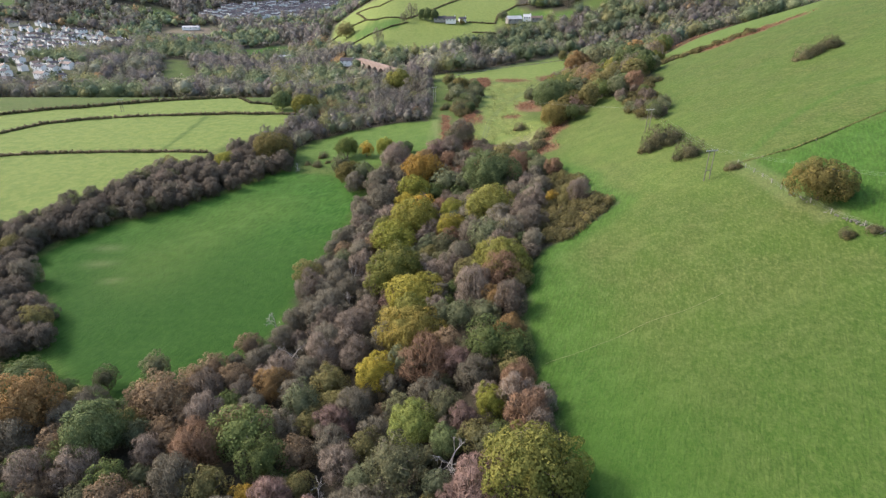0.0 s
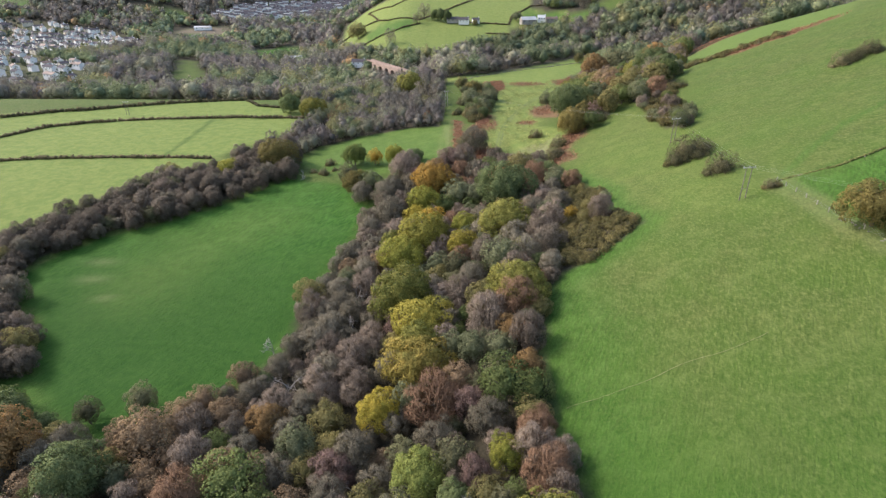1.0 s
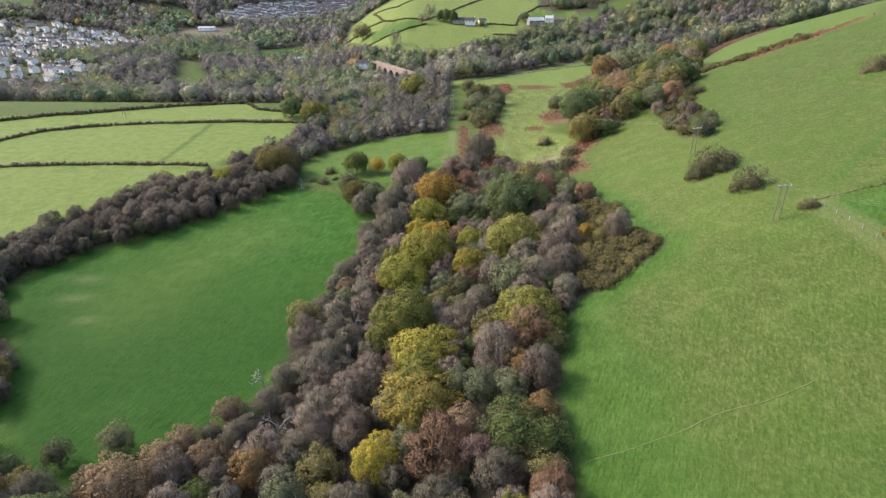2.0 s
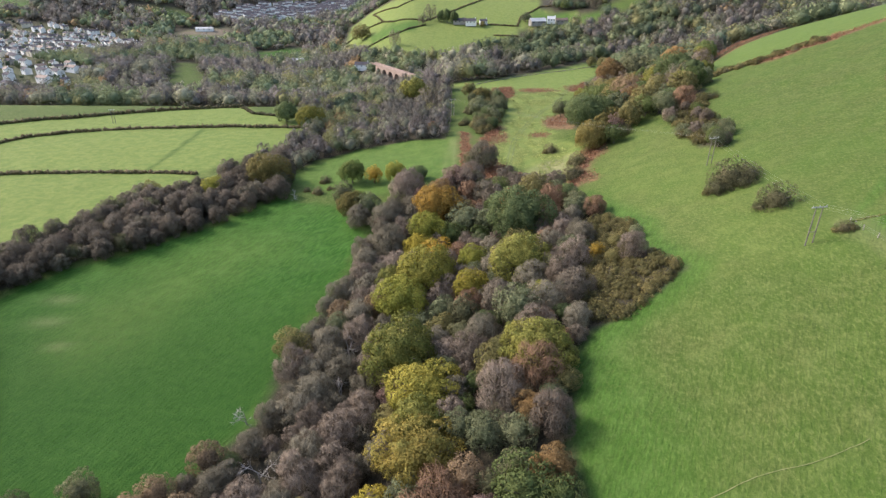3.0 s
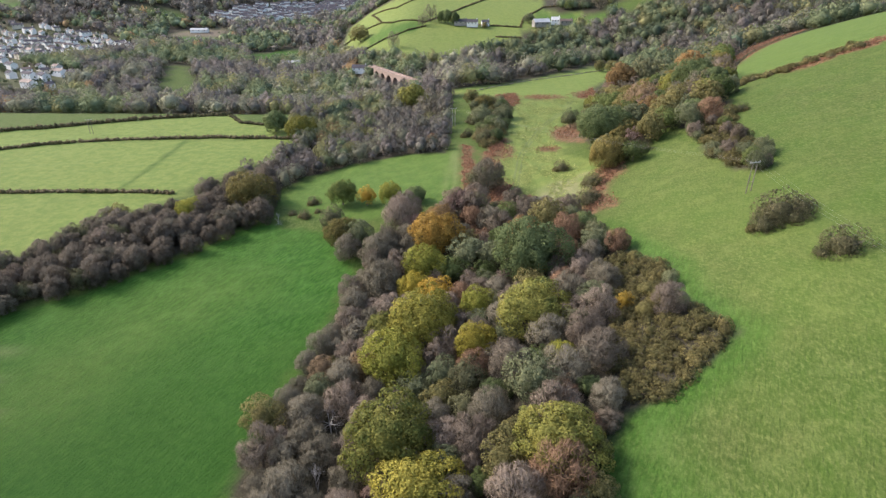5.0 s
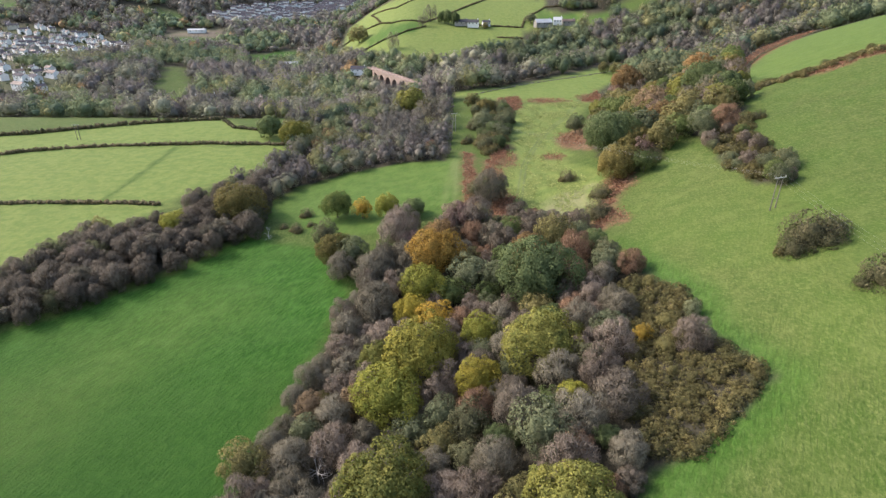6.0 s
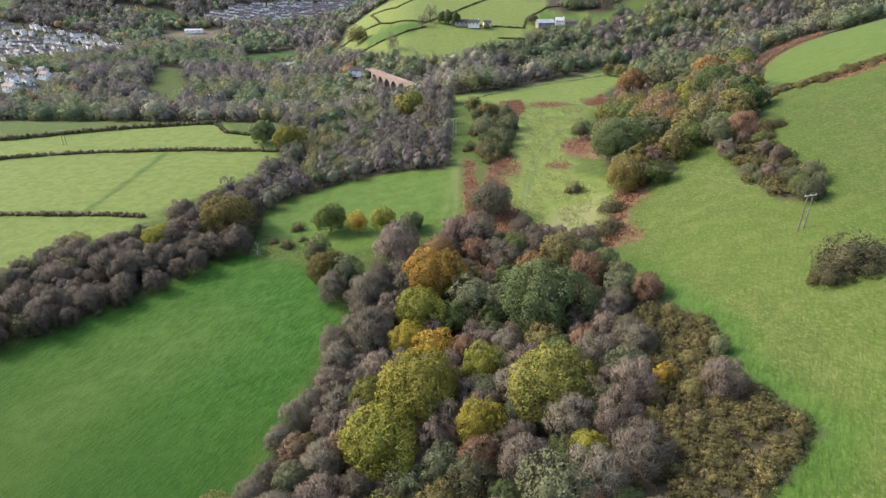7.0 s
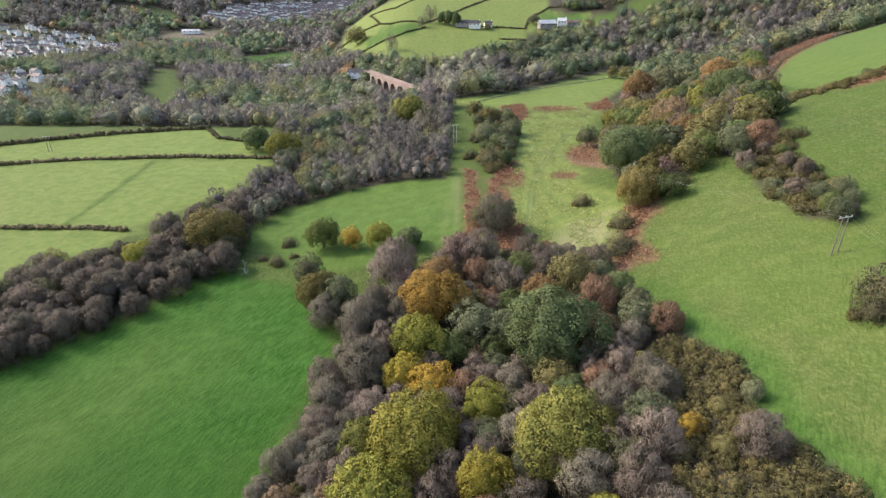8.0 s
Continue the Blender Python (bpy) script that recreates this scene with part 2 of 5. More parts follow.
def ground_material():
    n = Nodes("grassland")
    cover = n.add("ShaderNodeAttribute")
    cover.attribute_name = "cover"
    split = n.add("ShaderNodeSeparateColor", Color=cover.outputs["Color"])
    lush, litter, fern = split.outputs[0], split.outputs[1], split.outputs[2]
    darker_sward = cover.outputs["Alpha"]
    other = n.add("ShaderNodeAttribute")
    other.attribute_name = "cover_two"
    split = n.add("ShaderNodeSeparateColor", Color=other.outputs["Color"])
    pale_sward, earth, worn = split.outputs[0], split.outputs[1], split.outputs[2]
    fine, tuft, patch, broad = n.noise(2.2, 5.0), n.noise(0.55, 5.0, 0.7), n.noise(0.09, 4.0), n.noise(0.016, 3.0)
    turn = n.add("ShaderNodeMapping", Vector=n.place(), Rotation=(0.0, 0.0, 1.09), Scale=(2.2, 0.5, 1.0))
    turn.vector_type = "TEXTURE"
    turn = turn.outputs[0]
    comb = n.noise(0.9, 4.0, 0.65, turn)
    lean = n.add("ShaderNodeMapping", Vector=n.place(), Rotation=(0.0, 0.0, 0.3), Scale=(1.9, 0.85, 1.0)).outputs[0]
    tussock = n.noise(1.0, 5.0, 0.7, lean)
    dapple = n.noise(0.22, 4.0, 0.65)
    poor = n.mix(n.ramp(tuft, 0.35, 0.68), (0.048, 0.077, 0.0145), (0.091, 0.109, 0.031))
    poor = n.mix(n.sums("MULTIPLY", n.ramp(patch, 0.38, 0.66), 0.75), poor, (0.0477, 0.0922, 0.0133))
    poor = n.mix(n.sums("MULTIPLY", n.ramp(tussock, 0.5, 0.68), 0.75), poor, (0.142, 0.166, 0.052))
    poor = n.mix(n.sums("MULTIPLY", n.ramp(tussock, 0.47, 0.32), 0.6), poor, (0.0288, 0.06, 0.00782))
    rich = n.mix(n.ramp(comb, 0.42, 0.58), (0.015, 0.066, 0.0045), (0.039, 0.119, 0.012))
    rich = n.mix(n.sums("MULTIPLY", n.ramp(patch, 0.45, 0.75), 0.5), rich, (0.0504, 0.115, 0.0199))
    rich = n.mix(n.sums("MULTIPLY", n.ramp(comb, 0.6, 0.78), 0.6), rich, (0.084, 0.162, 0.0414))
    poor = n.mix(n.sums("MULTIPLY", n.ramp(dapple, 0.5, 0.7), 0.45), poor, (0.125, 0.155, 0.046))
    rich = n.mix(n.sums("MULTIPLY", n.ramp(dapple, 0.46, 0.7), 0.45), rich, (0.062, 0.152, 0.026))
    grass = n.mix(lush, poor, rich)
    grass = n.mix(n.sums("MULTIPLY", n.ramp(broad, 0.4, 0.65), 0.3), grass, (0.0702, 0.12, 0.0188))
    grass = n.mix(n.sums("MULTIPLY", n.ramp(fine, 0.52, 0.8), 0.4), grass, (0.117, 0.157, 0.0469))
    grass = n.mix(n.sums("MULTIPLY", n.ramp(fine, 0.48, 0.2), 0.4), grass, (0.018, 0.0461, 0.00626))
    # grass mixed towards a deeper green where the mask says so
    grass = n.mix(n.sums("MULTIPLY", darker_sward, 0.75), grass, n.mix(n.ramp(tuft, 0.35, 0.65), (0.013, 0.052, 0.0045), (0.026, 0.078, 0.009)))
    grass = n.mix(pale_sward, grass, n.mix(n.sums("MULTIPLY", n.ramp(dapple, 0.54, 0.4), 0.42), n.mix(n.ramp(tuft, 0.35, 0.65), (0.28, 0.315, 0.09), (0.2, 0.255, 0.06)), (0.105, 0.19, 0.04)))
    grass = n.mix(fern, grass, n.mix(n.ramp(tuft, 0.4, 0.62), (0.1, 0.075, 0.036), (0.22, 0.12, 0.07)))
    grass = n.mix(litter, grass, n.mix(n.ramp(fine, 0.3, 0.7), (0.035, 0.033, 0.022), (0.07, 0.06, 0.04)))
    grass = n.mix(earth, grass, n.mix(n.ramp(tuft, 0.35, 0.65), (0.13, 0.105, 0.075), (0.18, 0.145, 0.105)))
    grass = n.mix(worn, grass, n.mix(n.ramp(fine, 0.35, 0.65), (0.2, 0.19, 0.09), (0.26, 0.25, 0.13)))
    high = n.sums("ADD", n.sums("MULTIPLY", comb, 1.0), n.sums("ADD", n.sums("MULTIPLY", tuft, 0.6), n.sums("MULTIPLY", fine, 0.5)))
    n.bump(high, 0.65, 0.55)
    return n.finish(grass, 0.9, 0.15)


LEAVES = {
    "oak_olive": leafy("olive_oak_leaves", (0.108, 0.135, 0.034), (0.24, 0.222, 0.054)),
    "oak_rust": leafy("rusting_oak_leaves", (0.128, 0.124, 0.042), (0.245, 0.19, 0.06)),
    "oak_green": leafy("green_oak_leaves", (0.11, 0.155, 0.042), (0.225, 0.25, 0.065)),
    "oak_dark": leafy("dark_oak_leaves", (0.085, 0.122, 0.052), (0.165, 0.2, 0.078)),
    "oak_yellow": leafy("yellowing_oak_leaves", (0.145, 0.165, 0.036), (0.335, 0.285, 0.055)),
    "oak_gold": leafy("golden_oak_leaves", (0.155, 0.16, 0.042), (0.32, 0.24, 0.06)),
    "yellow": leafy("yellow_leaves", (0.22, 0.215, 0.04), (0.42, 0.325, 0.05)),
    "gold": leafy("gold_leaves", (0.25, 0.19, 0.04), (0.42, 0.265, 0.04)),
    "orange": leafy("orange_leaves", (0.25, 0.175, 0.045), (0.46, 0.27, 0.055)),
    "lime": leafy("lime_leaves", (0.175, 0.205, 0.04), (0.35, 0.325, 0.06)),
    "green": leafy("green_leaves", (0.08, 0.115, 0.038), (0.155, 0.185, 0.06)),
    "greygreen": leafy("grey_green_leaves", (0.11, 0.132, 0.068), (0.192, 0.202, 0.108)),
    "willow": leafy("willow_leaves", (0.1, 0.104, 0.056), (0.17, 0.168, 0.085)),
    "olive": leafy("olive_leaves", (0.13, 0.13, 0.052), (0.24, 0.205, 0.078)),
    "rust_leaf": leafy("rusty_leaves", (0.18, 0.128, 0.062), (0.33, 0.2, 0.078)),
    "brown": leafy("brown_leaves", (0.18, 0.135, 0.085), (0.28, 0.195, 0.112)),
    "mauve": leafy("mauve_twigs", (0.172, 0.138, 0.106), (0.255, 0.204, 0.158), through=0.1),
    "grey": leafy("grey_twigs", (0.142, 0.127, 0.09), (0.22, 0.196, 0.14), through=0.1),
    "pink": leafy("pink_twigs", (0.2, 0.135, 0.112), (0.29, 0.195, 0.162), through=0.1),
    "rust": leafy("rust_twigs", (0.19, 0.115, 0.072), (0.29, 0.18, 0.11), through=0.1),
    "thorn": leafy("hawthorn_twigs", (0.112, 0.094, 0.07), (0.19, 0.158, 0.118), through=0.05),
    "gorse": leafy("gorse_spines", (0.088, 0.09, 0.036), (0.2, 0.165, 0.066)),
    "bush": leafy("scrub_leaves", (0.085, 0.092, 0.045), (0.18, 0.155, 0.085)),
    "fern": leafy("bracken_fronds", (0.22, 0.112, 0.068), (0.38, 0.21, 0.125)),
    "hedge": leafy("hedge_leaves", (0.0756, 0.0802, 0.038), (0.181, 0.138, 0.076)),
    "bank": leafy("bank_grass", (0.055, 0.075, 0.02), (0.125, 0.13, 0.045), through=0.1),
    "tussock": leafy("tussock_grass", (0.15, 0.21, 0.045), (0.3, 0.315, 0.105), through=0.15),
}
BARK = plain("bark", (0.1, 0.085, 0.065), (0.2, 0.175, 0.14), 3.0)
PALE_BARK = plain("bleached_bark", (0.33, 0.31, 0.28), (0.5, 0.47, 0.43), 3.0)
GRASS = ground_material()

# ---------------------------------------------------------------- mesh helpers


def mesh_of(name, verts, faces, material, smooth=False, normals=None):
    """A mesh from arrays: verts n x 3, faces a list of m x k arrays; normals, one a vertex, round off foliage."""
    me = bpy.data.meshes.new(name)
    verts = np.asarray(verts, np.float32)
    sizes = np.concatenate([np.full(len(f), f.shape[1]) for f in faces]).astype(np.int32)
    loops = np.concatenate([f.ravel() for f in faces]).astype(np.int32)
    me.vertices.add(len(verts))
    me.vertices.foreach_set("co", verts.ravel())
    me.loops.add(len(loops))
    me.loops.foreach_set("vertex_index", loops)
    me.polygons.add(len(sizes))
    me.polygons.foreach_set("loop_start", np.concatenate([[0], np.cumsum(sizes)[:-1]]).astype(np.int32))
    me.polygons.foreach_set("loop_total", sizes)
    me.polygons.foreach_set("use_smooth", np.full(len(sizes), smooth))
    me.materials.append(material)
    me.update()
    me.validate()
    if normals is not None:
        me.normals_split_custom_set_from_vertices(normals)
    return me


def thing(name, label, category, m, group="", kind=""):
    ob = new(name)
    ob.empty_display_size = 0.2
    ob.matrix_world = m
    return tagged(ob, label, category, group, kind)


def child(name, me, parent, label=""):
    ob = new(name, me)
    ob.parent = parent
    return tagged(ob, label) if label else ob


def part(name, bm, material, parent, label=""):
    me = bpy.data.meshes.new(name)
    bm.to_mesh(me)
    bm.free()
    me.materials.append(material)
    return child(name, me, parent, label)


def box(bm, lo, hi, m=None):
    """A box between two corners."""
    x0, y0, z0 = lo
    x1, y1, z1 = hi
    v = [bm.verts.new(p) for p in ((x0, y0, z0), (x1, y0, z0), (x1, y1, z0), (x0, y1, z0), (x0, y0, z1), (x1, y0, z1), (x1, y1, z1), (x0, y1, z1))]
    for f in ((0, 3, 2, 1), (4, 5, 6, 7), (0, 1, 5, 4), (1, 2, 6, 5), (2, 3, 7, 6), (3, 0, 4, 7)):
        bm.faces.new([v[i] for i in f])
    if m is not None:
        bmesh.ops.transform(bm, matrix=m, verts=v)
    return v


def icosphere(level):
    bm = bmesh.new()
    bmesh.ops.create_icosphere(bm, subdivisions=level, radius=1.0)
    v = np.array([p.co[:] for p in bm.verts])
    f = np.array([[q.index for q in p.verts] for p in bm.faces])
    bm.free()
    return v, f


ICO = {1: icosphere(1), 2: icosphere(2), 3: icosphere(3)}


def tube(points, radii, sides=5):
    """A tapered tube along points: vertices and quads."""
    points = np.asarray(points, float)
    ways = np.gradient(points, axis=0)
    verts, quads = [], []
    for i, (p, d, r) in enumerate(zip(points, ways, radii)):
        d = d / (np.linalg.norm(d) + 1e-9)
        u = np.cross(d, (0.3, 0.9, 0.2))
        u /= np.linalg.norm(u) + 1e-9
        w = np.cross(d, u)
        for k in range(sides):
            a = 2 * math.pi * k / sides
            verts.append(p + r * (u * math.cos(a) + w * math.sin(a)))
        if i:
            for k in range(sides):
                n = (k + 1) % sides
                quads.append(((i - 1) * sides + k, (i - 1) * sides + n, i * sides + n, i * sides + k))
    return np.array(verts), np.array(quads)


def join(pieces):
    """Vertices and a list of face arrays out of (verts, faces) pieces."""
    verts, by, base = [], {}, 0
    for v, f in pieces:
        verts.append(v)
        by.setdefault(f.shape[1], []).append(f + base)
        base += len(v)
    return np.concatenate(verts), [np.concatenate(fs) for fs in by.values()]


def unit(v):
    return v / (np.linalg.norm(v, axis=-1, keepdims=True) + 1e-9)


def join_round(pieces):
    """The same out of (verts, faces, normals) pieces, with the normals."""
    verts, faces = join([(v, f) for v, f, _ in pieces])
    return verts, faces, unit(np.concatenate([n for _, _, n in pieces]))


# ---------------------------------------------------------------- trees: all in units of one crown radius, standing on z = 0


def lobes(rng, count, tall, flat, small, large):
    """Centres and radii of the rounded boughs that make a crown."""
    out = []
    swell = rng.uniform(0, 6.28, 4)
    for i in range(count):
        up = 1 - 1.7 * (i + 0.5) / count
        a = i * 2.39996 + rng.uniform(-0.35, 0.35)
        s = math.sqrt(max(0.0, 1 - min(1, abs(up)) ** 2))
        r = rng.uniform(small, large)
        uneven = 1 + 0.1 * math.sin(2 * a + swell[0]) + 0.08 * math.sin(3 * a + swell[1]) + 0.06 * math.sin(5 * up + swell[2])
        reach = (1 - r * 0.75) * rng.uniform(0.84, 1.06) * uneven
        out.append((np.array([math.cos(a) * s * reach, math.sin(a) * s * reach, tall - flat + up * flat * reach]), r))
    return out


def sprays(rng, p, d, leaf, ruffle=0.5):
    """Leaf sprays at points p that face along d."""
    n = len(p)
    nrm = d + rng.normal(size=(n, 3)) * ruffle
    nrm /= np.linalg.norm(nrm, axis=1)[:, None]
    u = np.cross(nrm, rng.normal(size=(n, 3)))
    u /= np.linalg.norm(u, axis=1)[:, None] + 1e-9
    w = np.cross(nrm, u)
    s = (leaf * rng.uniform(0.6, 1.4, n))[:, None]
    v = np.stack([p - u * s, p - w * s * 0.7, p + u * s, p + w * s * 0.8], axis=1).reshape(-1, 3)
    return v, np.arange(4 * n).reshape(-1, 4)


def core(rng, size, tall, flat, level=2, lumpy=1.0):
    """The shaded, lumpy inside of a crown."""
    iv, jf = ICO[level]
    a = rng.uniform(0, 6.28, 3)
    lump = 0.1 * np.sin(iv[:, 0] * 5 + a[0]) * np.sin(iv[:, 1] * 5 + a[1]) + 0.07 * np.sin(iv[:, 2] * 6 + iv[:, 0] * 4 + a[2])
    v = iv * (size * (1 + lump * lumpy + rng.uniform(-0.08, 0.08, len(iv))))[:, None] * np.array([1, 1, flat]) + np.array([0, 0, tall - flat])
    return v, jf


def leaf_crown(rng, count, per, leaf, tall, flat, small, large, level=2, ruffle=0.3, inside_size=0.47, lumpy=1.4, dome=0.35, tousle=0.16):
    """Rounded boughs, each a coat of small leaf sprays that stand off it, round a shaded inside."""
    middle = np.array([0, 0, tall - flat])
    v, f = core(rng, inside_size, tall, flat, level, lumpy)
    pieces = [(v, f, unit(v - middle))]
    n = int(count * per * 0.16)
    d = unit(rng.normal(size=(n, 3)) + np.array([0, 0, 0.5]))
    v, f = sprays(rng, middle + d * rng.uniform(0.5, 0.72, (n, 1)) * np.array([1, 1, flat]), d, leaf * 1.3)
    pieces.append((v, f, np.repeat(d, 4, axis=0)))
    for c, r in lobes(rng, count, tall, flat, small, large):
        n = max(6, int(per * (r / 0.2) ** 2))
        out = unit(c - middle)
        d = unit(rng.normal(size=(n, 3)) + out * 0.7 + np.array([0, 0, 0.25]))
        p = c + d * (r * rng.uniform(0.78, 1.08, n))[:, None]
        nrm = unit(d + rng.normal(size=(n, 3)) * ruffle)
        u = unit(np.cross(nrm, rng.normal(size=(n, 3))))
        w = np.cross(nrm, u)
        s = (leaf * rng.uniform(0.55, 1.3, n))[:, None]
        sag = nrm * s * 0.35
        v = np.stack([p - u * s, p - w * s * 0.7 - sag, p + u * s, p + w * s * 0.8 - sag], axis=1).reshape(-1, 3)
        bend = d * (1 - dome) + out * dome + rng.normal(size=(n, 3)) * tousle
        pieces.append((v, np.arange(4 * n).reshape(-1, 4), np.repeat(bend, 4, axis=0)))
    return join_round(pieces)


def twigs(rng, p, face, way, long, thick):
    """Slender upright slips at points p that face along face and run along way: vertices and triangles."""
    way = unit(way - face * np.sum(way * face, axis=1)[:, None])
    u = np.cross(way, face)
    v = np.stack([p - u * thick - way * long, p + u * thick - way * long, p + way * long + face * long * 0.3], axis=1).reshape(-1, 3)
    return v, np.arange(3 * len(p)).reshape(-1, 3)


def twig_crown(rng, count, per, tall, flat, wide=1.0):
    """A leafless crown: a fan of boughs, each ending in loose brushes of fine twigs with ragged tips."""
    middle = np.array([0, 0, tall - flat])
    foot = np.array([0, 0, tall - 2.2 * flat])
    n = int(per * 3)
    d = unit(rng.normal(size=(n, 3)) + np.array([0, 0, 0.2]))
    p = middle + d * rng.uniform(0.25, 0.75, (n, 1)) * np.array([1, 1, flat])
    v, f = twigs(rng, p, unit(rng.normal(size=(n, 3))), p - foot, rng.uniform(0.1, 0.22, (n, 1)), wide * rng.uniform(0.008, 0.018, (n, 1)))
    pieces = [(v, f, np.repeat(d + rng.normal(size=(n, 3)) * 0.3, 3, axis=0))]
    for c, r in lobes(rng, count, tall, flat, 0.22, 0.42):
        n = int(per * (r / 0.3) ** 2)
        out = unit(c - middle)
        d = unit(rng.normal(size=(n, 3)) + out * 0.9 + np.array([0, 0, 0.3]))
        p = c + d * (r * (0.45 + 0.75 * rng.power(2.2, n)))[:, None]
        way = unit(p - foot) + rng.normal(size=(n, 3)) * 0.3
        v, f = twigs(rng, p, unit(d + rng.normal(size=(n, 3)) * 0.6), way, rng.uniform(0.05, 0.16, (n, 1)), wide * rng.uniform(0.005, 0.011, (n, 1)))
        bend = d * 0.45 + out * 0.45 + np.array([0, 0, 0.1]) + rng.normal(size=(n, 3)) * 0.38
        pieces.append((v, f, np.repeat(bend, 3, axis=0)))
    return join_round(pieces)


def limbs(rng, tall, flat, count, thick, sides=6):
    """Trunk and main limbs."""
    top = tall - flat * 0.6
    lean = rng.uniform(-0.08, 0.08, 2)
    zs = np.linspace(-0.12, top, 6)
    stem = np.stack([lean[0] * zs + 0.02 * np.sin(zs * 5), lean[1] * zs, zs], axis=1)
    pieces = [tube(stem, thick * np.array([1.5, 1.0, 0.85, 0.7, 0.55, 0.3]), sides)]
    for i in range(count):
        a = i * 2.4 + rng.uniform(-0.4, 0.4)
        z = rng.uniform(0.35, 0.85) * top
        end = np.array([math.cos(a) * 0.75, math.sin(a) * 0.75, z + rng.uniform(0.25, 0.6) * flat])
        start = np.array([lean[0] * z, lean[1] * z, z])
        mid = (start + end) / 2 + np.array([0, 0, -0.06])
        pieces.append(tube([start, mid, end], thick * np.array([0.5, 0.35, 0.12]), 4))
    return join(pieces)


def dead_tree(rng):
    """A bleached, leafless tree: forking branches down to thin tips."""
    pieces = []

    def grow(p, d, length, r, depth):
        bend = d + rng.normal(size=3) * 0.16
        q = p + d * length * 0.5
        end = q + bend / np.linalg.norm(bend) * length * 0.5
        pieces.append(tube([p, q, end], [r, r * 0.8, r * 0.6], 4 if depth > 1 else 3))
        if depth:
            for _ in range(3 if depth > 1 else 4):
                way = d * 0.9 + rng.normal(size=3) * 0.62 + np.array([0, 0, 0.2])
                grow(end if rng.random() < 0.6 else q, way / np.linalg.norm(way), length * rng.uniform(0.55, 0.85), r * 0.58, depth - 1)

    grow(np.array([0, 0, -0.1]), np.array([0.05, 0, 1.0]), 0.75, 0.05, 4)
    return join(pieces)


TYPES = {  # boughs, sprays a bough, spray size, height and half-height of the crown, smallest and largest bough, twiggy
    "oak_rust": (96, 112, 0.0255, 1.4, 0.72, 0.13, 0.26, 0),
    "oak_olive": (96, 112, 0.0255, 1.55, 0.72, 0.13, 0.26, 0), "oak_green": (96, 112, 0.0255, 1.6, 0.75, 0.13, 0.26, 0),
    "oak_dark": (96, 112, 0.0255, 1.55, 0.76, 0.13, 0.26, 0), "oak_yellow": (96, 112, 0.0255, 1.55, 0.75, 0.13, 0.26, 0),
    "oak_gold": (96, 112, 0.0255, 1.55, 0.75, 0.13, 0.26, 0), "yellow": (90, 92, 0.028, 1.8, 0.9, 0.13, 0.26, 0),
    "gold": (64, 50, 0.034, 2.0, 1.0, 0.16, 0.26, 0), "orange": (90, 92, 0.028, 1.7, 0.85, 0.13, 0.26, 0),
    "lime": (90, 92, 0.028, 1.7, 0.85, 0.13, 0.26, 0), "green": (64, 50, 0.034, 1.8, 0.9, 0.16, 0.26, 0),
    "greygreen": (64, 50, 0.034, 1.85, 0.95, 0.16, 0.26, 0), "willow": (64, 50, 0.034, 1.8, 0.95, 0.16, 0.26, 0),
    "olive": (64, 50, 0.034, 1.8, 0.95, 0.16, 0.26, 0), "rust_leaf": (90, 92, 0.028, 1.8, 0.95, 0.13, 0.26, 0),
    "brown": (64, 50, 0.034, 1.8, 0.95, 0.16, 0.26, 0), "gorse": (34, 26, 0.052, 0.95, 0.75, 0.17, 0.27, 0),
    "bush": (80, 36, 0.03, 0.9, 0.72, 0.13, 0.22, 0),
    "mauve": (22, 230, 0, 2.15, 1.15, 0, 0, 1), "grey": (22, 230, 0, 2.0, 1.1, 0, 0, 1), "pink": (22, 230, 0, 2.2, 1.2, 0, 0, 1),
    "rust": (22, 230, 0, 2.1, 1.15, 0, 0, 1), "thorn": (22, 230, 0, 2.1, 1.2, 0, 0, 1),
}
LABELS = {
    "oak_olive": ("oak_tree", "broad oak with olive-green autumn foliage in the wood"),
    "oak_rust": ("oak_tree", "spreading oak with olive and rust foliage"),
    "oak_green": ("oak_tree", "broad oak with mid-green foliage in the wood"),
    "oak_dark": ("oak_tree", "broad oak with dark green foliage, hardly turned"),
    "oak_yellow": ("oak_tree", "broad oak with yellowing green autumn foliage"),
    "oak_gold": ("oak_tree", "broad oak with golden brown autumn foliage"),
    "yellow": ("maple_tree", "field maple with bright yellow autumn foliage"),
    "gold": ("maple_tree", "small maple with golden autumn foliage"),
    "orange": ("beech_tree", "rounded beech with orange autumn foliage"),
    "lime": ("ash_tree", "tree with pale yellow-green autumn foliage"),
    "green": ("ash_tree", "rounded tree with green foliage"),
    "greygreen": ("sallow_tree", "sallow with dull grey-green foliage in the wood"),
    "willow": ("willow_tree", "willow with thin pale olive foliage"),
    "olive": ("hazel_tree", "hazel with olive-brown autumn foliage"),
    "rust_leaf": ("beech_tree", "tree with rusty orange-brown leaves"),
    "brown": ("oak_tree", "oak with dull brown withered leaves"),
    "mauve": ("birch_tree", "leafless birch with a mauve-brown haze of twigs"),
    "grey": ("alder_tree", "nearly leafless alder with grey-brown twigs"),
    "pink": ("birch_tree", "leafless birch with pinkish twigs"),
    "rust": ("birch_tree", "birch with a thin rust-coloured crown"),
    "thorn": ("hawthorn_tree", "dark leafless hawthorn grown tall in the boundary row"),
    "gorse": ("gorse_bush", "low dense gorse bush with dark olive-brown spines"),
    "bush": ("scrub_bush", "dense rounded scrub bush in grey-brown and dull green"),
    "dead": ("dead_tree", "dead tree with bare bleached branches"),
}
STOCK = {}


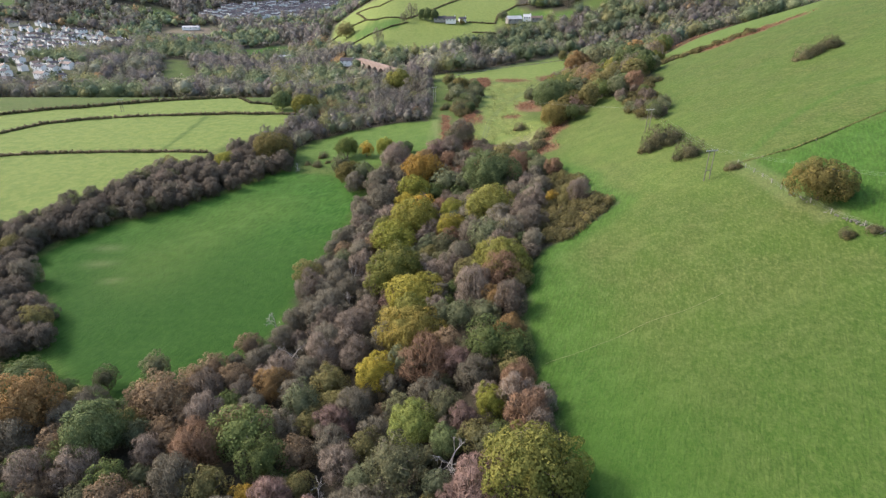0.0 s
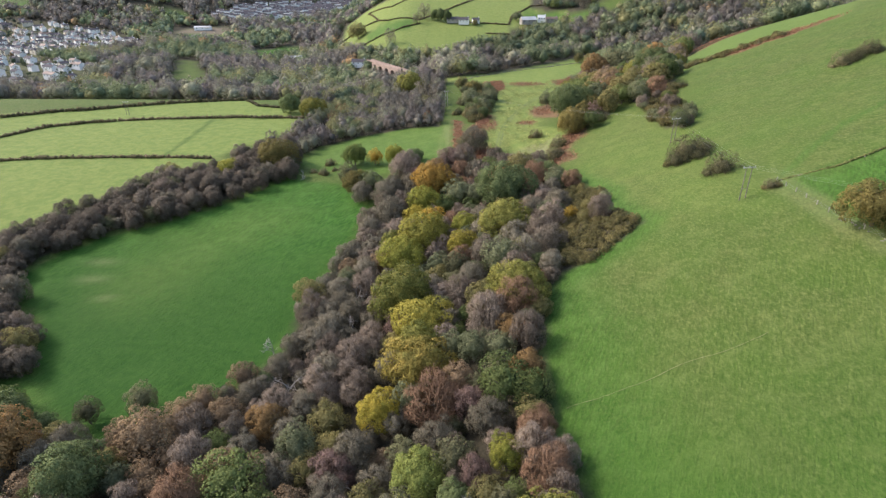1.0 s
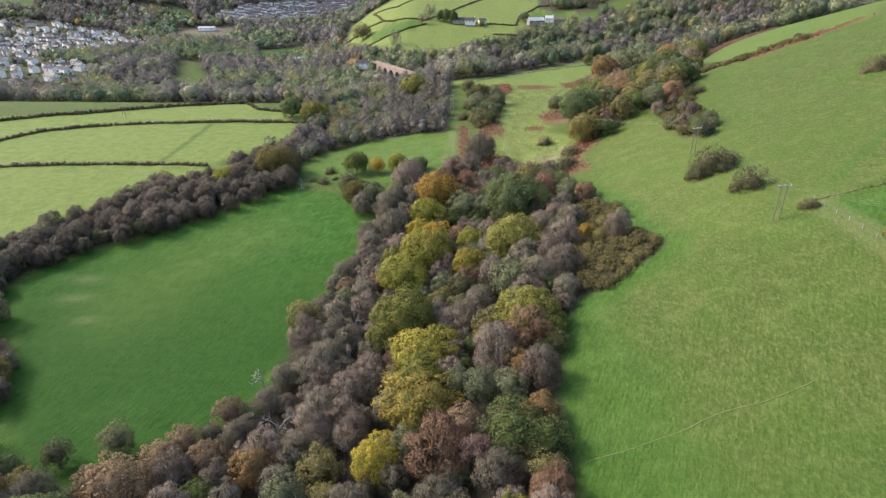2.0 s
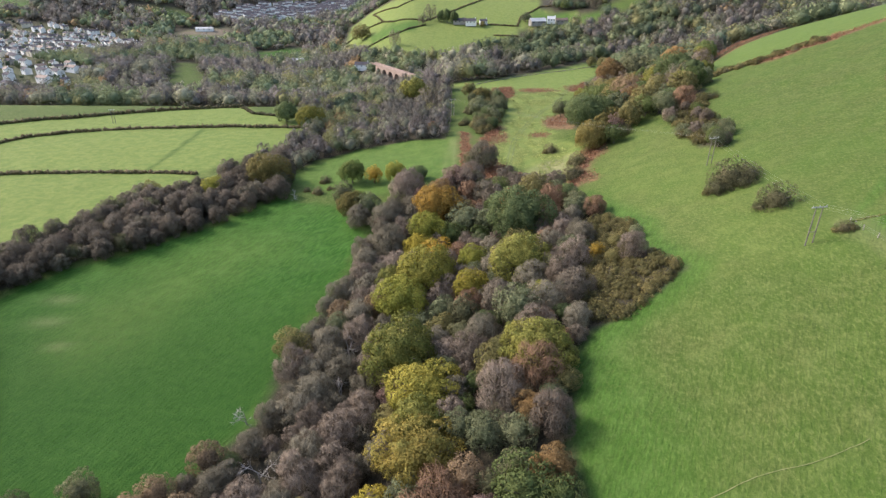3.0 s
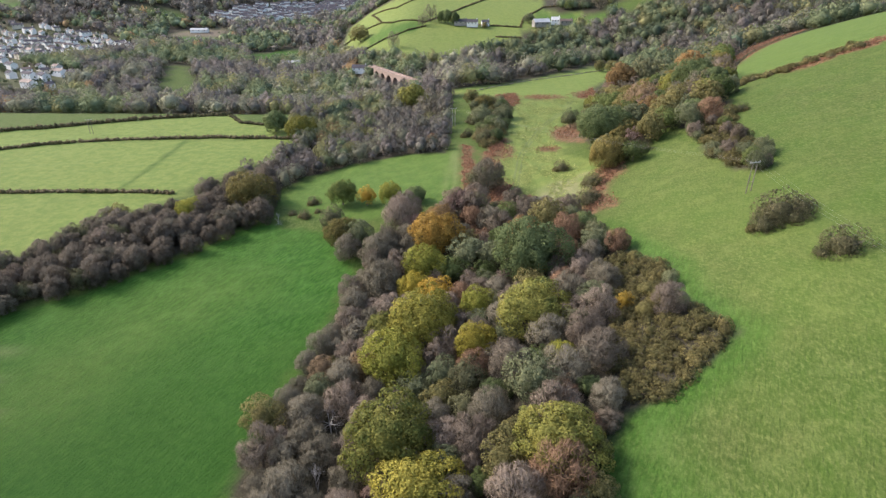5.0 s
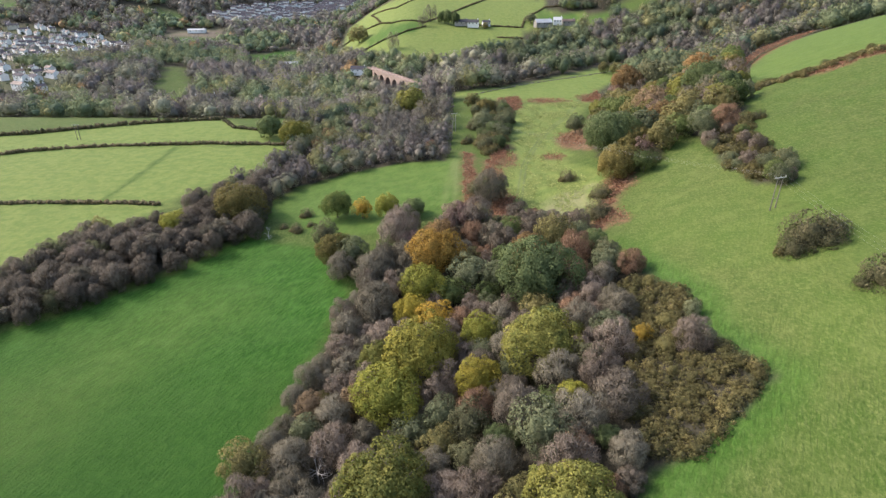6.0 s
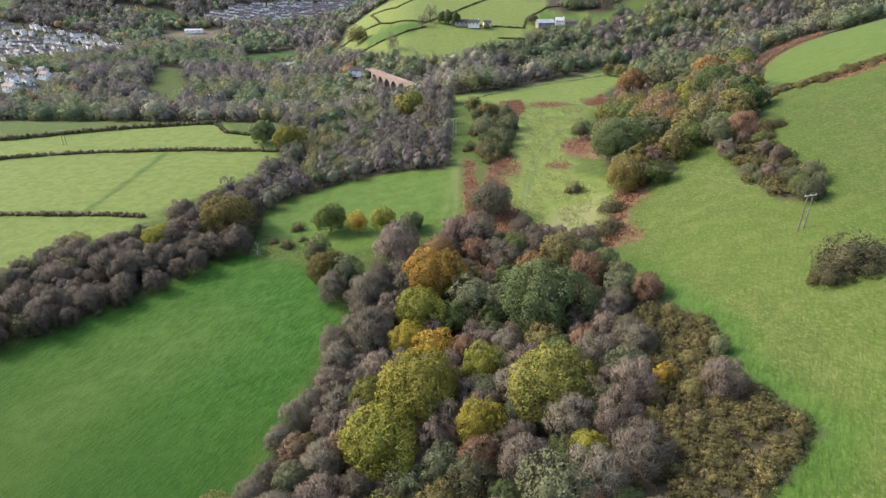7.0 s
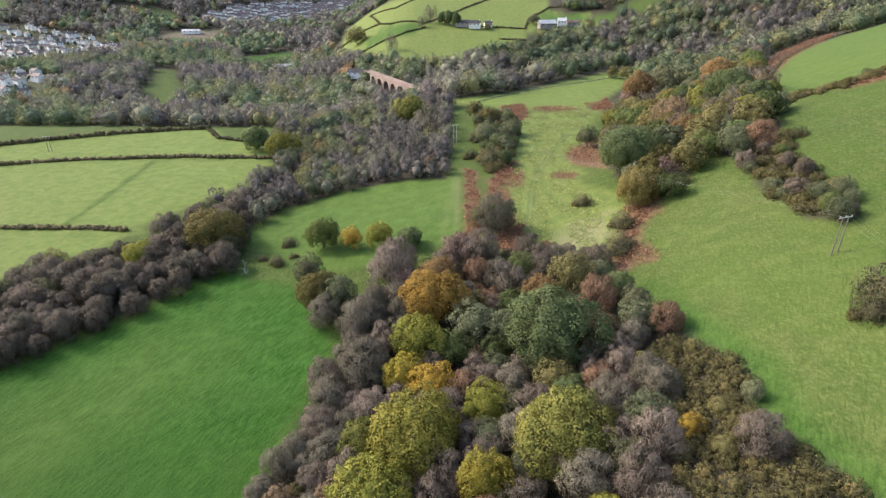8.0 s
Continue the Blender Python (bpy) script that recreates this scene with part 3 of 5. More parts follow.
def stock(kind, far):
    """The models of one kind of tree, made once and then copied."""
    if (kind, far) in STOCK:
        return STOCK[kind, far]
    made = []
    for k in range(3 if not far else 2):
        rng = np.random.default_rng(sum(map(ord, kind)) * 7 + k + 50 * far)
        name, label = LABELS[kind]
        ob = thing(name, label, "shrub" if kind in ("gorse", "bush") else "tree", pose(0, -400, -300))
        if kind == "dead":
            child("trunk", mesh_of("trunk", *dead_tree(rng), PALE_BARK), ob)
        else:
            count, per, leaf, tall, flat, small, large, twiggy = TYPES[kind]
            if far:
                count, per, leaf, small, large = int(count * 0.5), int(per * 0.6), leaf * 1.75, small * 1.3, large * 1.3
            trunk = limbs(rng, tall, flat, 6 if not far else 3, 0.055, 6 if not far else 4)
            if twiggy:
                crown = twig_crown(rng, count, per if not far else int(per * 0.6), tall, flat, 1.0 if not far else 1.5)
            else:
                crown = leaf_crown(rng, count, per, leaf, tall, flat, small, large)
            child("trunk", mesh_of("trunk", *trunk, BARK), ob)
            child("crown", mesh_of("crown", crown[0], crown[1], LEAVES[kind], True, crown[2]), ob)
        made.append([ob, False])
    STOCK[kind, far] = made
    return made


def plant(kind, x, y, wide, rng, far=False, squash=None):
    """One tree with its crown this wide, its foot in the ground."""
    models = stock(kind, far)
    slot = models[int(rng.integers(len(models)))]
    r = wide / 2
    m = Matrix.LocRotScale((x, y, gz(x, y)), Euler((0, 0, rng.uniform(0, 6.28))), (r, r, r * (squash or rng.uniform(0.88, 1.15))))
    if not slot[1]:
        slot[1] = True
        slot[0].matrix_world = m
        return slot[0]
    twin = copy_thing(slot[0], pose(0, 0, 0))
    twin.matrix_basis = m
    return twin


def clear_stock():
    for models in STOCK.values():
        for ob, used in models:
            if not used:
                for o in (*ob.children_recursive, ob):
                    bpy.data.objects.remove(o)


# ---------------------------------------------------------------- ground


def spread(lo, hi, step, far_lo, far_hi):
    """Even steps from lo to hi, then growing ones."""
    out = list(np.arange(lo, hi + 0.1, step))
    s = step
    while out[-1] < far_hi:
        s *= 1.045
        out.append(out[-1] + s)
    s = step
    while out[0] > far_lo:
        s *= 1.06
        out.insert(0, out[0] - s)
    return np.array(out)


def build_ground():
    xs, ys = spread(-160, 130, 1.8, -4500, 4500), spread(45, 330, 1.8, -2500, 4900)
    gx, gy = np.meshgrid(xs, ys)
    verts = np.stack([gx, gy, sward(gx, gy)], axis=2).reshape(-1, 3)
    i = np.arange(len(xs) * len(ys)).reshape(len(ys), len(xs))
    quads = np.stack([i[:-1, :-1], i[:-1, 1:], i[1:, 1:], i[1:, :-1]], axis=2).reshape(-1, 4)
    me = mesh_of("ground", verts, [quads], GRASS, True)
    px, py = gx.ravel(), gy.ravel()
    wig = 1.2 * np.sin(px * 0.5 + py * 0.3) + 0.8 * np.sin(py * 0.9 - px * 0.4)

    def mask(names, edge=2.5, grow=0.0):
        out = np.zeros(len(px))
        for name in names:
            poly = AREAS[name] if isinstance(name, str) else name
            out = np.maximum(out, ss(-edge, edge, inside(px, py, poly) + grow + wig * min(1, edge / 3)))
        return out

    lush = np.maximum(np.maximum(mask(["field_a"], 2), 0.8 * mask(["smallfield"], 2)), 0.75 * mask(["pasture_up"], 4))
    # a greener, darker band on the grass along the wood's edge
    lush = np.maximum(lush, 0.65 * ss(-26 + 19 * ss(105, 140, py), -4 + 3 * ss(105, 140, py), inside(px, py, AREAS["wood"])) * ss(230, 200, py))
    for name in ("track_up", "wall_f"):
        lush = np.maximum(lush, 0.5 * ss(1.8, 0.5, near_line(px, py, LINES[name])))
    lush = np.maximum(lush, 0.45 * mask(["field_b", "field_c", "field_d", "pasture_far", "strip"]))
    lush = np.maximum(lush, mask(["hill_b", "hill_f", "vale_h", "vale_i", "vale_k", "vale_l"], 5) * 0.9)
    litter = np.maximum(mask(["wood", "gully", "midwood", GORSE], 1.5, -1.5), mask(["hedgewood"], 1.5, -4.0))
    litter = np.maximum(litter, ss(430, 470, py) * 1.0)
    opened = mask(["strip", "hill_a", "hill_b", "hill_c", "hill_d", "hill_e", "hill_f", "hill_g", "vale_h", "vale_i", "plough", "glade",
                   "vale_k", "vale_l", "pasture_far", "field_b", "field_c", "corridor", "hillfields"], 5)
    opened = np.maximum(opened, mask(["glade", "vale_i", "vale_k", "hill_a"], 4, 5.0))
    opened = np.maximum(opened, 0.35 * mask(["town_a", "town_b", "town_c"], 5))
    litter = np.clip(litter - opened * (py > 380), 0, 1)
    fern = mask(["bracken_a", "bracken_b", "bracken_c", "bracken_d", "bracken_e", "bracken_f", "bracken_g", "bracken_h", "bracken_j"], 2.0)
    pale_sward = 0.78 * mask(["corridor"], 5, 5.0) * (0.65 + 0.35 * 0.4 * np.sin(px * 0.9 + 0.1 * py) * np.sin(py * 0.05))
    # pale meadows; on the far hillfields the paleness also stands in for distance haze
    pale_sward = np.maximum(pale_sward, 0.52 * mask(["hillfields", "field_b", "field_c", "field_d", "strip"], 4, 3.0))
    pale_sward = np.maximum(pale_sward, 0.2 * mask(["pasture_far"], 4, 3.0))
    pale_sward = np.maximum(pale_sward * (1 - 0.75 * mask(["hill_b", "hill_f", "vale_h", "vale_i"], 4)), 0.2 * mask(["smallfield"], 2)) * (1 - 0.8 * ss(2.2, 0.6, near_line(px, py, LINES["trace"])))
    # a slightly lighter diagonal band across field_a
    pale_sward = np.maximum(pale_sward, 0.11 * mask(["field_a"], 3) * np.exp(-(near_line(px, py, [(-94.0, 158.0), (-92.0, 171.0), (-84.0, 187.0), (-72.0, 203.0)]) / 14) ** 2))
    for x, y, wide, deep in BRACKEN_SPOTS:
        fern = np.maximum(fern, 0.85 * ss(1.25, 0.75, np.hypot((px - x) / wide, (py - y) / deep) + 0.12 * wig))
    pale_sward = np.maximum(pale_sward, 0.1 * mask([[(52, 146), (70, 140), (88, 215), (78, 262), (58, 264), (44, 236), (48, 190)]], 9))
    earth = mask(["plough"], 5)
    worn = 0.75 * mask(["beige"], 3)
    for off in (-6.5, -4.0):
        worn = np.maximum(worn, 0.3 * ss(1.4, 0.2, np.abs(px - (off + 0.018 * (py - 260)))) * ss(252, 275, py) * ss(325, 300, py))
    for x, y, long in ((-113.7, 174.9, 5.0), (-111.1, 164.3, 5.0), (-101.9, 154.1, 3.5)):
        worn = np.maximum(worn, 0.26 * np.exp(-((px - x) / long) ** 2 - ((py - y) / (0.45 * long)) ** 2))
    hay = 0.2 * ss(1.6, 0.4, near_line(px, py, LINES["wall_e"][:3]) - 2)
    worn = np.maximum(worn, hay)
    # deeper green at the southern end of field_a and low on the east pasture
    darker_sward = np.maximum(mask(["field_a"], 3) * ss(215, 135, py), 0.55 * ss(112, 62, py) * ss(8, 20, px) * ss(120, 60, px))
    for name, rgb in (("cover", (lush, litter, fern, darker_sward)), ("cover_two", (pale_sward, earth, worn, np.ones(len(px))))):
        layer = me.color_attributes.new(name, "FLOAT_COLOR", "POINT")
        layer.data.foreach_set("color", np.stack(rgb, axis=1).astype(np.float32).ravel())
    tagged(new("ground", me), "grassy valley and hillside with meadows and woodland floor", "ground", kind="structure")


build_ground()

# ---------------------------------------------------------------- the near wood

PLACED = {
    'brown': [(-59.5, 95.6, 11.0), (-47.3, 103.6, 8.1), (-53.6, 84.7, 6.6)],
    'dead': [(-65.5, 246.5, 4.5), (-26.7, 150.0, 7.4), (-26.0, 135.2, 6.6), (-44.8, 128.7, 6.3), (1.5, 73.8, 6.8), (-17.6, 84.8, 4.6), (-21.6, 70.5, 5.8), (-37.1, 113.8, 6.8)],
    'gold': [(22.0, 197.3, 5.7), (-7.3, 193.0, 9.8), (34.2, 168.8, 3.9), (-35.1, 71.7, 5.1)],
    'green': [(-3.5, 204.4, 9.3), (10.2, 99.5, 11.2), (15.2, 97.8, 7.0), (-39.3, 84.6, 12.3), (-33.2, 77.6, 8.8)],
    'greygreen': [(1.3, 211.2, 11.7), (9.8, 168.1, 6.3), (28.9, 172.8, 7.3), (34.9, 201.5, 8.2), (4.5, 113.7, 7.7), (12.6, 146.3, 10.2)],
    'lime': [(-10.9, 206.2, 12.0), (3.5, 186.0, 9.4), (19.3, 156.5, 5.4), (-15.2, 164.2, 14.5), (9.2, 84.3, 6.5)],
    'mauve': [(28.4, 182.3, 4.0), (28.2, 166.1, 6.8), (-5.4, 165.6, 7.2), (0.0, 178.3, 6.0), (1.8, 137.7, 7.5), (7.6, 122.2, 8.8), (-1.6, 121.1, 5.6), (15.6, 113.2, 7.1)],
    'oak_dark': [(17.9, 198.2, 19.0), (0.6, 77.6, 6.2), (-68.1, 85.2, 12.3), (-91.9, 100.3, 11.7)],
    'oak_gold': [(-7.8, 111.5, 14.5)],
    'oak_green': [(-5.7, 83.3, 10.0)],
    'oak_olive': [(13.5, 62.7, 14.6), (15.5, 170.3, 15.9), (-19.5, 179.0, 10.3), (-13.0, 138.8, 16.6), (-7.6, 119.3, 11.1), (15.2, 130.6, 13.7)],
    'oak_yellow': [(-9.5, 177.1, 17.1), (-7.2, 127.3, 13.9)],
    'olive': [(24.9, 223.1, 11.0), (8.6, 137.1, 6.3), (-40.6, 150.7, 8.7), (-25.3, 101.1, 8.7), (-42.4, 72.6, 8.1), (-26.8, 89.3, 6.8), (-79.1, 97.5, 6.0)],
    'orange': [(-8.6, 218.8, 15.3)],
    'pink': [(5.4, 65.0, 7.5), (-30.0, 69.8, 6.9), (3.7, 81.7, 5.2)],
    'rust': [(23.9, 184.5, 6.1), (29.2, 212.1, 8.8), (14.6, 124.6, 8.4), (16.2, 115.1, 4.2), (-3.5, 99.9, 11.1), (14.5, 87.4, 6.6), (15.0, 77.5, 7.3), (-46.9, 81.7, 8.8)],
    'rust_leaf': [(-7.6, 227.7, 12.2), (17.6, 218.3, 9.4), (12.8, 116.8, 6.5), (14.6, 103.7, 7.3), (-37.7, 101.1, 7.9), (-85.3, 91.2, 13.3)],
    'willow': [ (-77.0, 104.3, 5.7), (-67.0, 107.9, 6.8), (-8.1, 71.8, 10.6), (-2.4, 75.3, 4.9)],
    'yellow': [(-13.8, 197.0, 8.9), (2.8, 165.8, 9.2), (-14.7, 101.2, 9.1)],
}

rng = np.random.default_rng(11)
TAKEN = []      # x, y, radius of what stands already
KNOWN = [[]]


def free(x, y, r, tight):
    if len(TAKEN) != len(KNOWN[0]):
        KNOWN[0] = np.array(TAKEN)
    k = KNOWN[0]
    return bool(np.all((x - k[:, 0]) ** 2 + (y - k[:, 1]) ** 2 > (tight * (r + k[:, 2])) ** 2))


for kind, spots in PLACED.items():
    for x, y, wide in spots:
        plant(kind, x, y, wide * 1.06, rng)
        TAKEN.append((x, y, wide / 2))


def fill(name, mixture, sizes, tries, tight=0.62, far=False, margin=0.0, within=None, pick=None):
    """Trees at random over an area, as close as their crowns allow."""
    poly = AREAS[name] if isinstance(name, str) else name
    xs, ys = [p[0] for p in poly], [p[1] for p in poly]
    px, py = rng.uniform(min(xs), max(xs), tries), rng.uniform(min(ys), max(ys), tries)
    ok = inside(px, py, poly) > margin
    kinds, odds = list(mixture), np.array(list(mixture.values()), float)
    for x, y in zip(px[ok], py[ok]):
        if within and not within(x, y):
            continue
        wide = rng.uniform(*sizes)
        if free(x, y, wide / 2, tight):
            p = odds if pick is None else odds * pick(kinds, x, y)
            plant(kinds[int(rng.choice(len(kinds), p=p / p.sum()))], x, y, wide, rng, far)
            TAKEN.append((x, y, wide / 2))


DUSKY = ("thorn", "oak_dark", "green", "brown")
WILD = {"thorn": 0.05, "oak_dark": 0.05, "mauve": 4, "grey": 4, "greygreen": 1.6, "willow": 1.4, "olive": 0.8, "pink": 0.4, "rust": 0.35, "brown": 0.6, "green": 0.4}


def western(kinds, x, y):
    """The western edge is nearly leafless, the rest more mixed."""
    bare = np.array([k in ("mauve", "grey", "pink") for k in kinds])
    if x < -38 and y < 118:
        return np.array([6.0 if k in ("thorn", "oak_dark") else 2.0 if k in DUSKY else 0.12 for k in kinds])
    if x > 2 and y > 112:
        return np.array([14.0 if k in ("thorn", "oak_dark") else 2.0 if k in ("green", "olive", "rust") else 0.4 for k in kinds])
    west = x < -14 and y > 95
    return np.where(bare, 3.0 if west else 0.8, 0.45 if west else 1.0)


def in_gorse(x, y):
    return inside(np.array([x]), np.array([y]), GORSE)[0] > 0


fill("wood", WILD, (6.0, 8.8), 3600, 0.64, margin=3.0, within=lambda x, y: not in_gorse(x, y) and y > 20, pick=western)
fill("wood", WILD, (4.0, 6.0), 3200, 0.62, margin=2.0, within=lambda x, y: not in_gorse(x, y) and y > 20, pick=western)
fill("wood", {"greygreen": 3, "olive": 2, "willow": 2, "grey": 2, "oak_dark": 0.5}, (3.2, 4.6), 700, 0.66, far=True, margin=2.0, within=lambda x, y: not in_gorse(x, y) and y > 40)
BUSHES = [(11.6, 396.6, 14.7), (15.3, 357.5, 14.2), (10.2, 327.4, 12.8), (5.1, 364.0, 9.3), (21.6, 372.9, 9.5), (2.2, 337.0, 7.2), (73.0, 187.6, 13.2), (68.5, 184.7, 7.5), (77.6, 188.2, 7.6), (73.7, 165.4, 9.8), (137.5, 226.9, 8.6), (147.7, 229.7, 8.6), (141.7, 227.4, 6.4), (76.6, 145.1, 4.2), (80.2, 103.4, 3.4), (84.2, 101.8, 3.3), (142.7, 227.6, 6.4), (101.0, 275.8, 6.0), (64.1, 278.0, 7.3), (66.4, 269.7, 6.3), (67.8, 276.4, 5.4), (44.4, 253.0, 8.0), (40.2, 239.0, 9.5), (37.9, 275.5, 7.0), (54.6, 362.0, 8.0), (58.5, 268.0, 7.5), (-56.4, 263.4, 5.5), (-57.1, 250.8, 5.4), (-62.4, 254.0, 3.4), (-53.0, 254.5, 3.0)]
PLACED_FURTHER = {
    'gold': [(-35.3, 256.8, 7.6)],
    'green': [(60.4, 263.0, 9.2), (77.8, 284.3, 11.0)],
    'grey': [(9.0, 261.0, 12.0), (-35.4, 219.8, 8.4), (-18.3, 380.4, 16.7), (-25.2, 214.0, 10.7), (-22.8, 198.8, 10.9)],
    'greygreen': [(53.6, 350.1, 9.4), (83.4, 279.4, 10.6), (-32.7, 225.1, 10.1), (8.7, 356.0, 11.5)],
    'lime': [(-98.7, 250.9, 9.8), (-26.3, 255.4, 9.0)],
    'mauve': [(92.6, 301.6, 7.9), (-19.8, 239.8, 10.9), (-20.3, 230.9, 11.8), (3.4, 239.8, 10.8)],
    'oak_dark': [(55.9, 293.9, 21.0), (110.5, 351.4, 17.9), (-104.9, 375.6, 14.0), (-17.1, 254.5, 7.8)],
    'brown': [(83.3, 336.4, 17.0)],
    'rust_leaf': [(78.6, 302.4, 13.9), (90.0, 345.0, 11.0), (137.8, 430.0, 18.6), (98.7, 437.9, 19.5)],
    'oak_green': [(-44.6, 259.2, 11.2)],
    'oak_olive': [(-31.1, 414.5, 18.6)],
    'oak_yellow': [(-86.0, 359.1, 16.4)],
    'olive': [(51.3, 265.8, 13.6), (85.1, 362.9, 17.9), (-80.4, 262.7, 19.2), (-39.1, 227.8, 11.7), (11.4, 396.3, 11.7), (4.5, 412.7, 9.2), (117.0, 533.8, 10.7), (108.5, 540.3, 9.2)],
    'pink': [(-2.7, 240.4, 10.8)],
    'rust': [(90.4, 276.6, 8.7), (97.0, 303.5, 7.9), (-15.5, 328.6, 5.2)],
    'willow': [(4.0, 264.6, 7.9), (115.9, 443.0, 22.9), (-73.4, 256.6, 8.7), (-44.2, 239.0, 9.4)],
}

for kind, spots in PLACED_FURTHER.items():
    for x, y, wide in spots:
        plant("oak_rust" if kind == "olive" and wide > 11 else kind, x, y, wide, rng, y > 365)
        TAKEN.append((x, y, wide / 2))
fill("hedgewood", {"thorn": 8, "grey": 0.8, "mauve": 0.6, "willow": 0.35, "olive": 0.3}, (4.8, 8.6), 3200, 0.54, margin=0.3)


def scrub(x, y):
    return y < 282 and x > 76


fill("gully", {"gorse": 5, "greygreen": 1, "mauve": 0.7, "green": 0.4}, (3.5, 6.5), 9000, 0.43, margin=0.4, within=scrub)
fill("gully", {"grey": 0.6, "mauve": 0.6, "oak_olive": 1.2, "oak_rust": 1.8, "greygreen": 1.2, "green": 1.5, "olive": 1.6, "pink": 0.3, "oak_dark": 1.0}, (7.0, 13.0), 7000, 0.55, far=True, margin=1.5, within=lambda x, y: y < 470 and not scrub(x, y))
fill("gorse_west", {"gorse": 5, "greygreen": 1.5, "oak_dark": 1}, (4.5, 8.0), 1500, 0.5, margin=1.5)
fill(GORSE, {"gorse": 9, "olive": 0.4, "greygreen": 0.3}, (2.8, 5.0), 1600, 0.48, margin=1.0)
for x, y, wide in BUSHES:
    plant("bush", x, y, wide * 0.95, rng, False, 1.25)
    for k in range(3):
        a = rng.uniform(0, 6.28)
        plant("bush" if wide > 8 else "gorse", x + math.cos(a) * wide * 0.34, y + math.sin(a) * wide * 0.28, wide * rng.uniform(0.4, 0.6), rng, False, 0.95)

FARM_TREES = [('oak_dark', -20, 824, 12.1, 1.7), ('oak_dark', -11, 818, 10.6, 1.9), ('oak_dark', -28, 829, 10.8, 1.6), ('grey', -42, 834, 17.6, 1.2), ('grey', -51, 818, 13.3, 1.0), ('olive', -135, 848, 25.4, 0.9), ('grey', -79, 742, 14.6, 1.3), ('grey', -191, 1013, 20.5, 1.2), ('grey', -187, 957, 16.2, 1.0), ('green', 137, 873, 15.4, 0.9), ('grey', 171, 852, 20.5, 1.0), ('grey', 157, 869, 20.9, 1.0), ('greygreen', 81, 829, 14.7, 0.8), ('mauve', 141, 796, 15.4, 0.9), ('olive', 25, 807, 7.9, 1.0)]
for kind, x, y, wide, tall in FARM_TREES:
    plant(kind, x, y, wide, rng, True, tall)

# the lone oak on the hill pasture, its crown nearly down to the grass
lone = plant("oak_rust", 82.0, 117.4, 12.8, rng, False, 0.98)
tagged(lone, "lone spreading oak with olive and rust foliage by the fence")

# ---------------------------------------------------------------- hedges, banks and bracken


def along(line, step):
    """Points at even steps along a line on the plan."""
    out = []
    for (x0, y0), (x1, y1) in zip(line, line[1:]):
        n = max(1, int(math.hypot(x1 - x0, y1 - y0) / step))
        out += [(x0 + (x1 - x0) * k / n, y0 + (y1 - y0) * k / n) for k in range(n)]
    return np.array(out + [line[-1]])


def hedge(line, wide, high, material, label, leaf=0.3, dense=14, name="hedge"):
    """An overgrown hedge with an uneven top: dense humps under a coat of sprays."""
    rng = np.random.default_rng(int(abs(line[0][0]) * 10) + 3)
    pieces = []
    iv, jf = ICO[1]
    for x, y in along(line, wide * 0.62):
        x, y = x + rng.normal() * wide * 0.12, y + rng.normal() * wide * 0.12
        h = high * rng.uniform(0.65, 1.25)
        c = np.array([x, y, gz(x, y) + h * 0.42])
        size = np.array([wide * 0.55, wide * 0.55, h * 0.58])
        pieces.append((c + iv * size * (1 + rng.uniform(-0.15, 0.15, (len(iv), 1))), jf))
        d = rng.normal(size=(dense, 3)) + np.array([0, 0, 0.4])
        d /= np.linalg.norm(d, axis=1)[:, None]
        pieces.append(sprays(rng, c + d * size * rng.uniform(0.95, 1.2, (dense, 1)), d, leaf))
    return tagged(new(name, mesh_of(name, *join(pieces), material)), label, "hedge")


for key, high in (("hedge_b", 2.2), ("hedge_bs", 1.6), ("hedge_c", 1.7)):
    hedge(LINES[key], 2.2, high, LEAVES["hedge"], "long dark overgrown hedge between pale green meadows", 0.35)
hedge(LINES["hedge_d"], 2.0, 1.4, LEAVES["hedge"], "low overgrown field bank with dark brown growth", 0.35)
hedge(LINES["hedge_g"], 2.4, 1.4, LEAVES["gorse"], "gorse hedge with bracken between two hill pastures", 0.4)
band = np.random.default_rng(77)
for x, y in along(LINES["hedge_g"], 1.5):
    for k in range(2):
        plant("gorse" if band.random() < 0.7 else "bush", x + band.normal() * 1.2, y + band.normal() * 2.6, band.uniform(2.6, 5.0), band)
for key in ("hh1", "hh2", "hh3", "hh4", "hh5", "hh6", "hh7", "hh8"):
    hedge(LINES[key], 2.2, 1.7, LEAVES["hedge"], "dark hedge dividing fields on the farm hill", 0.6, 7)


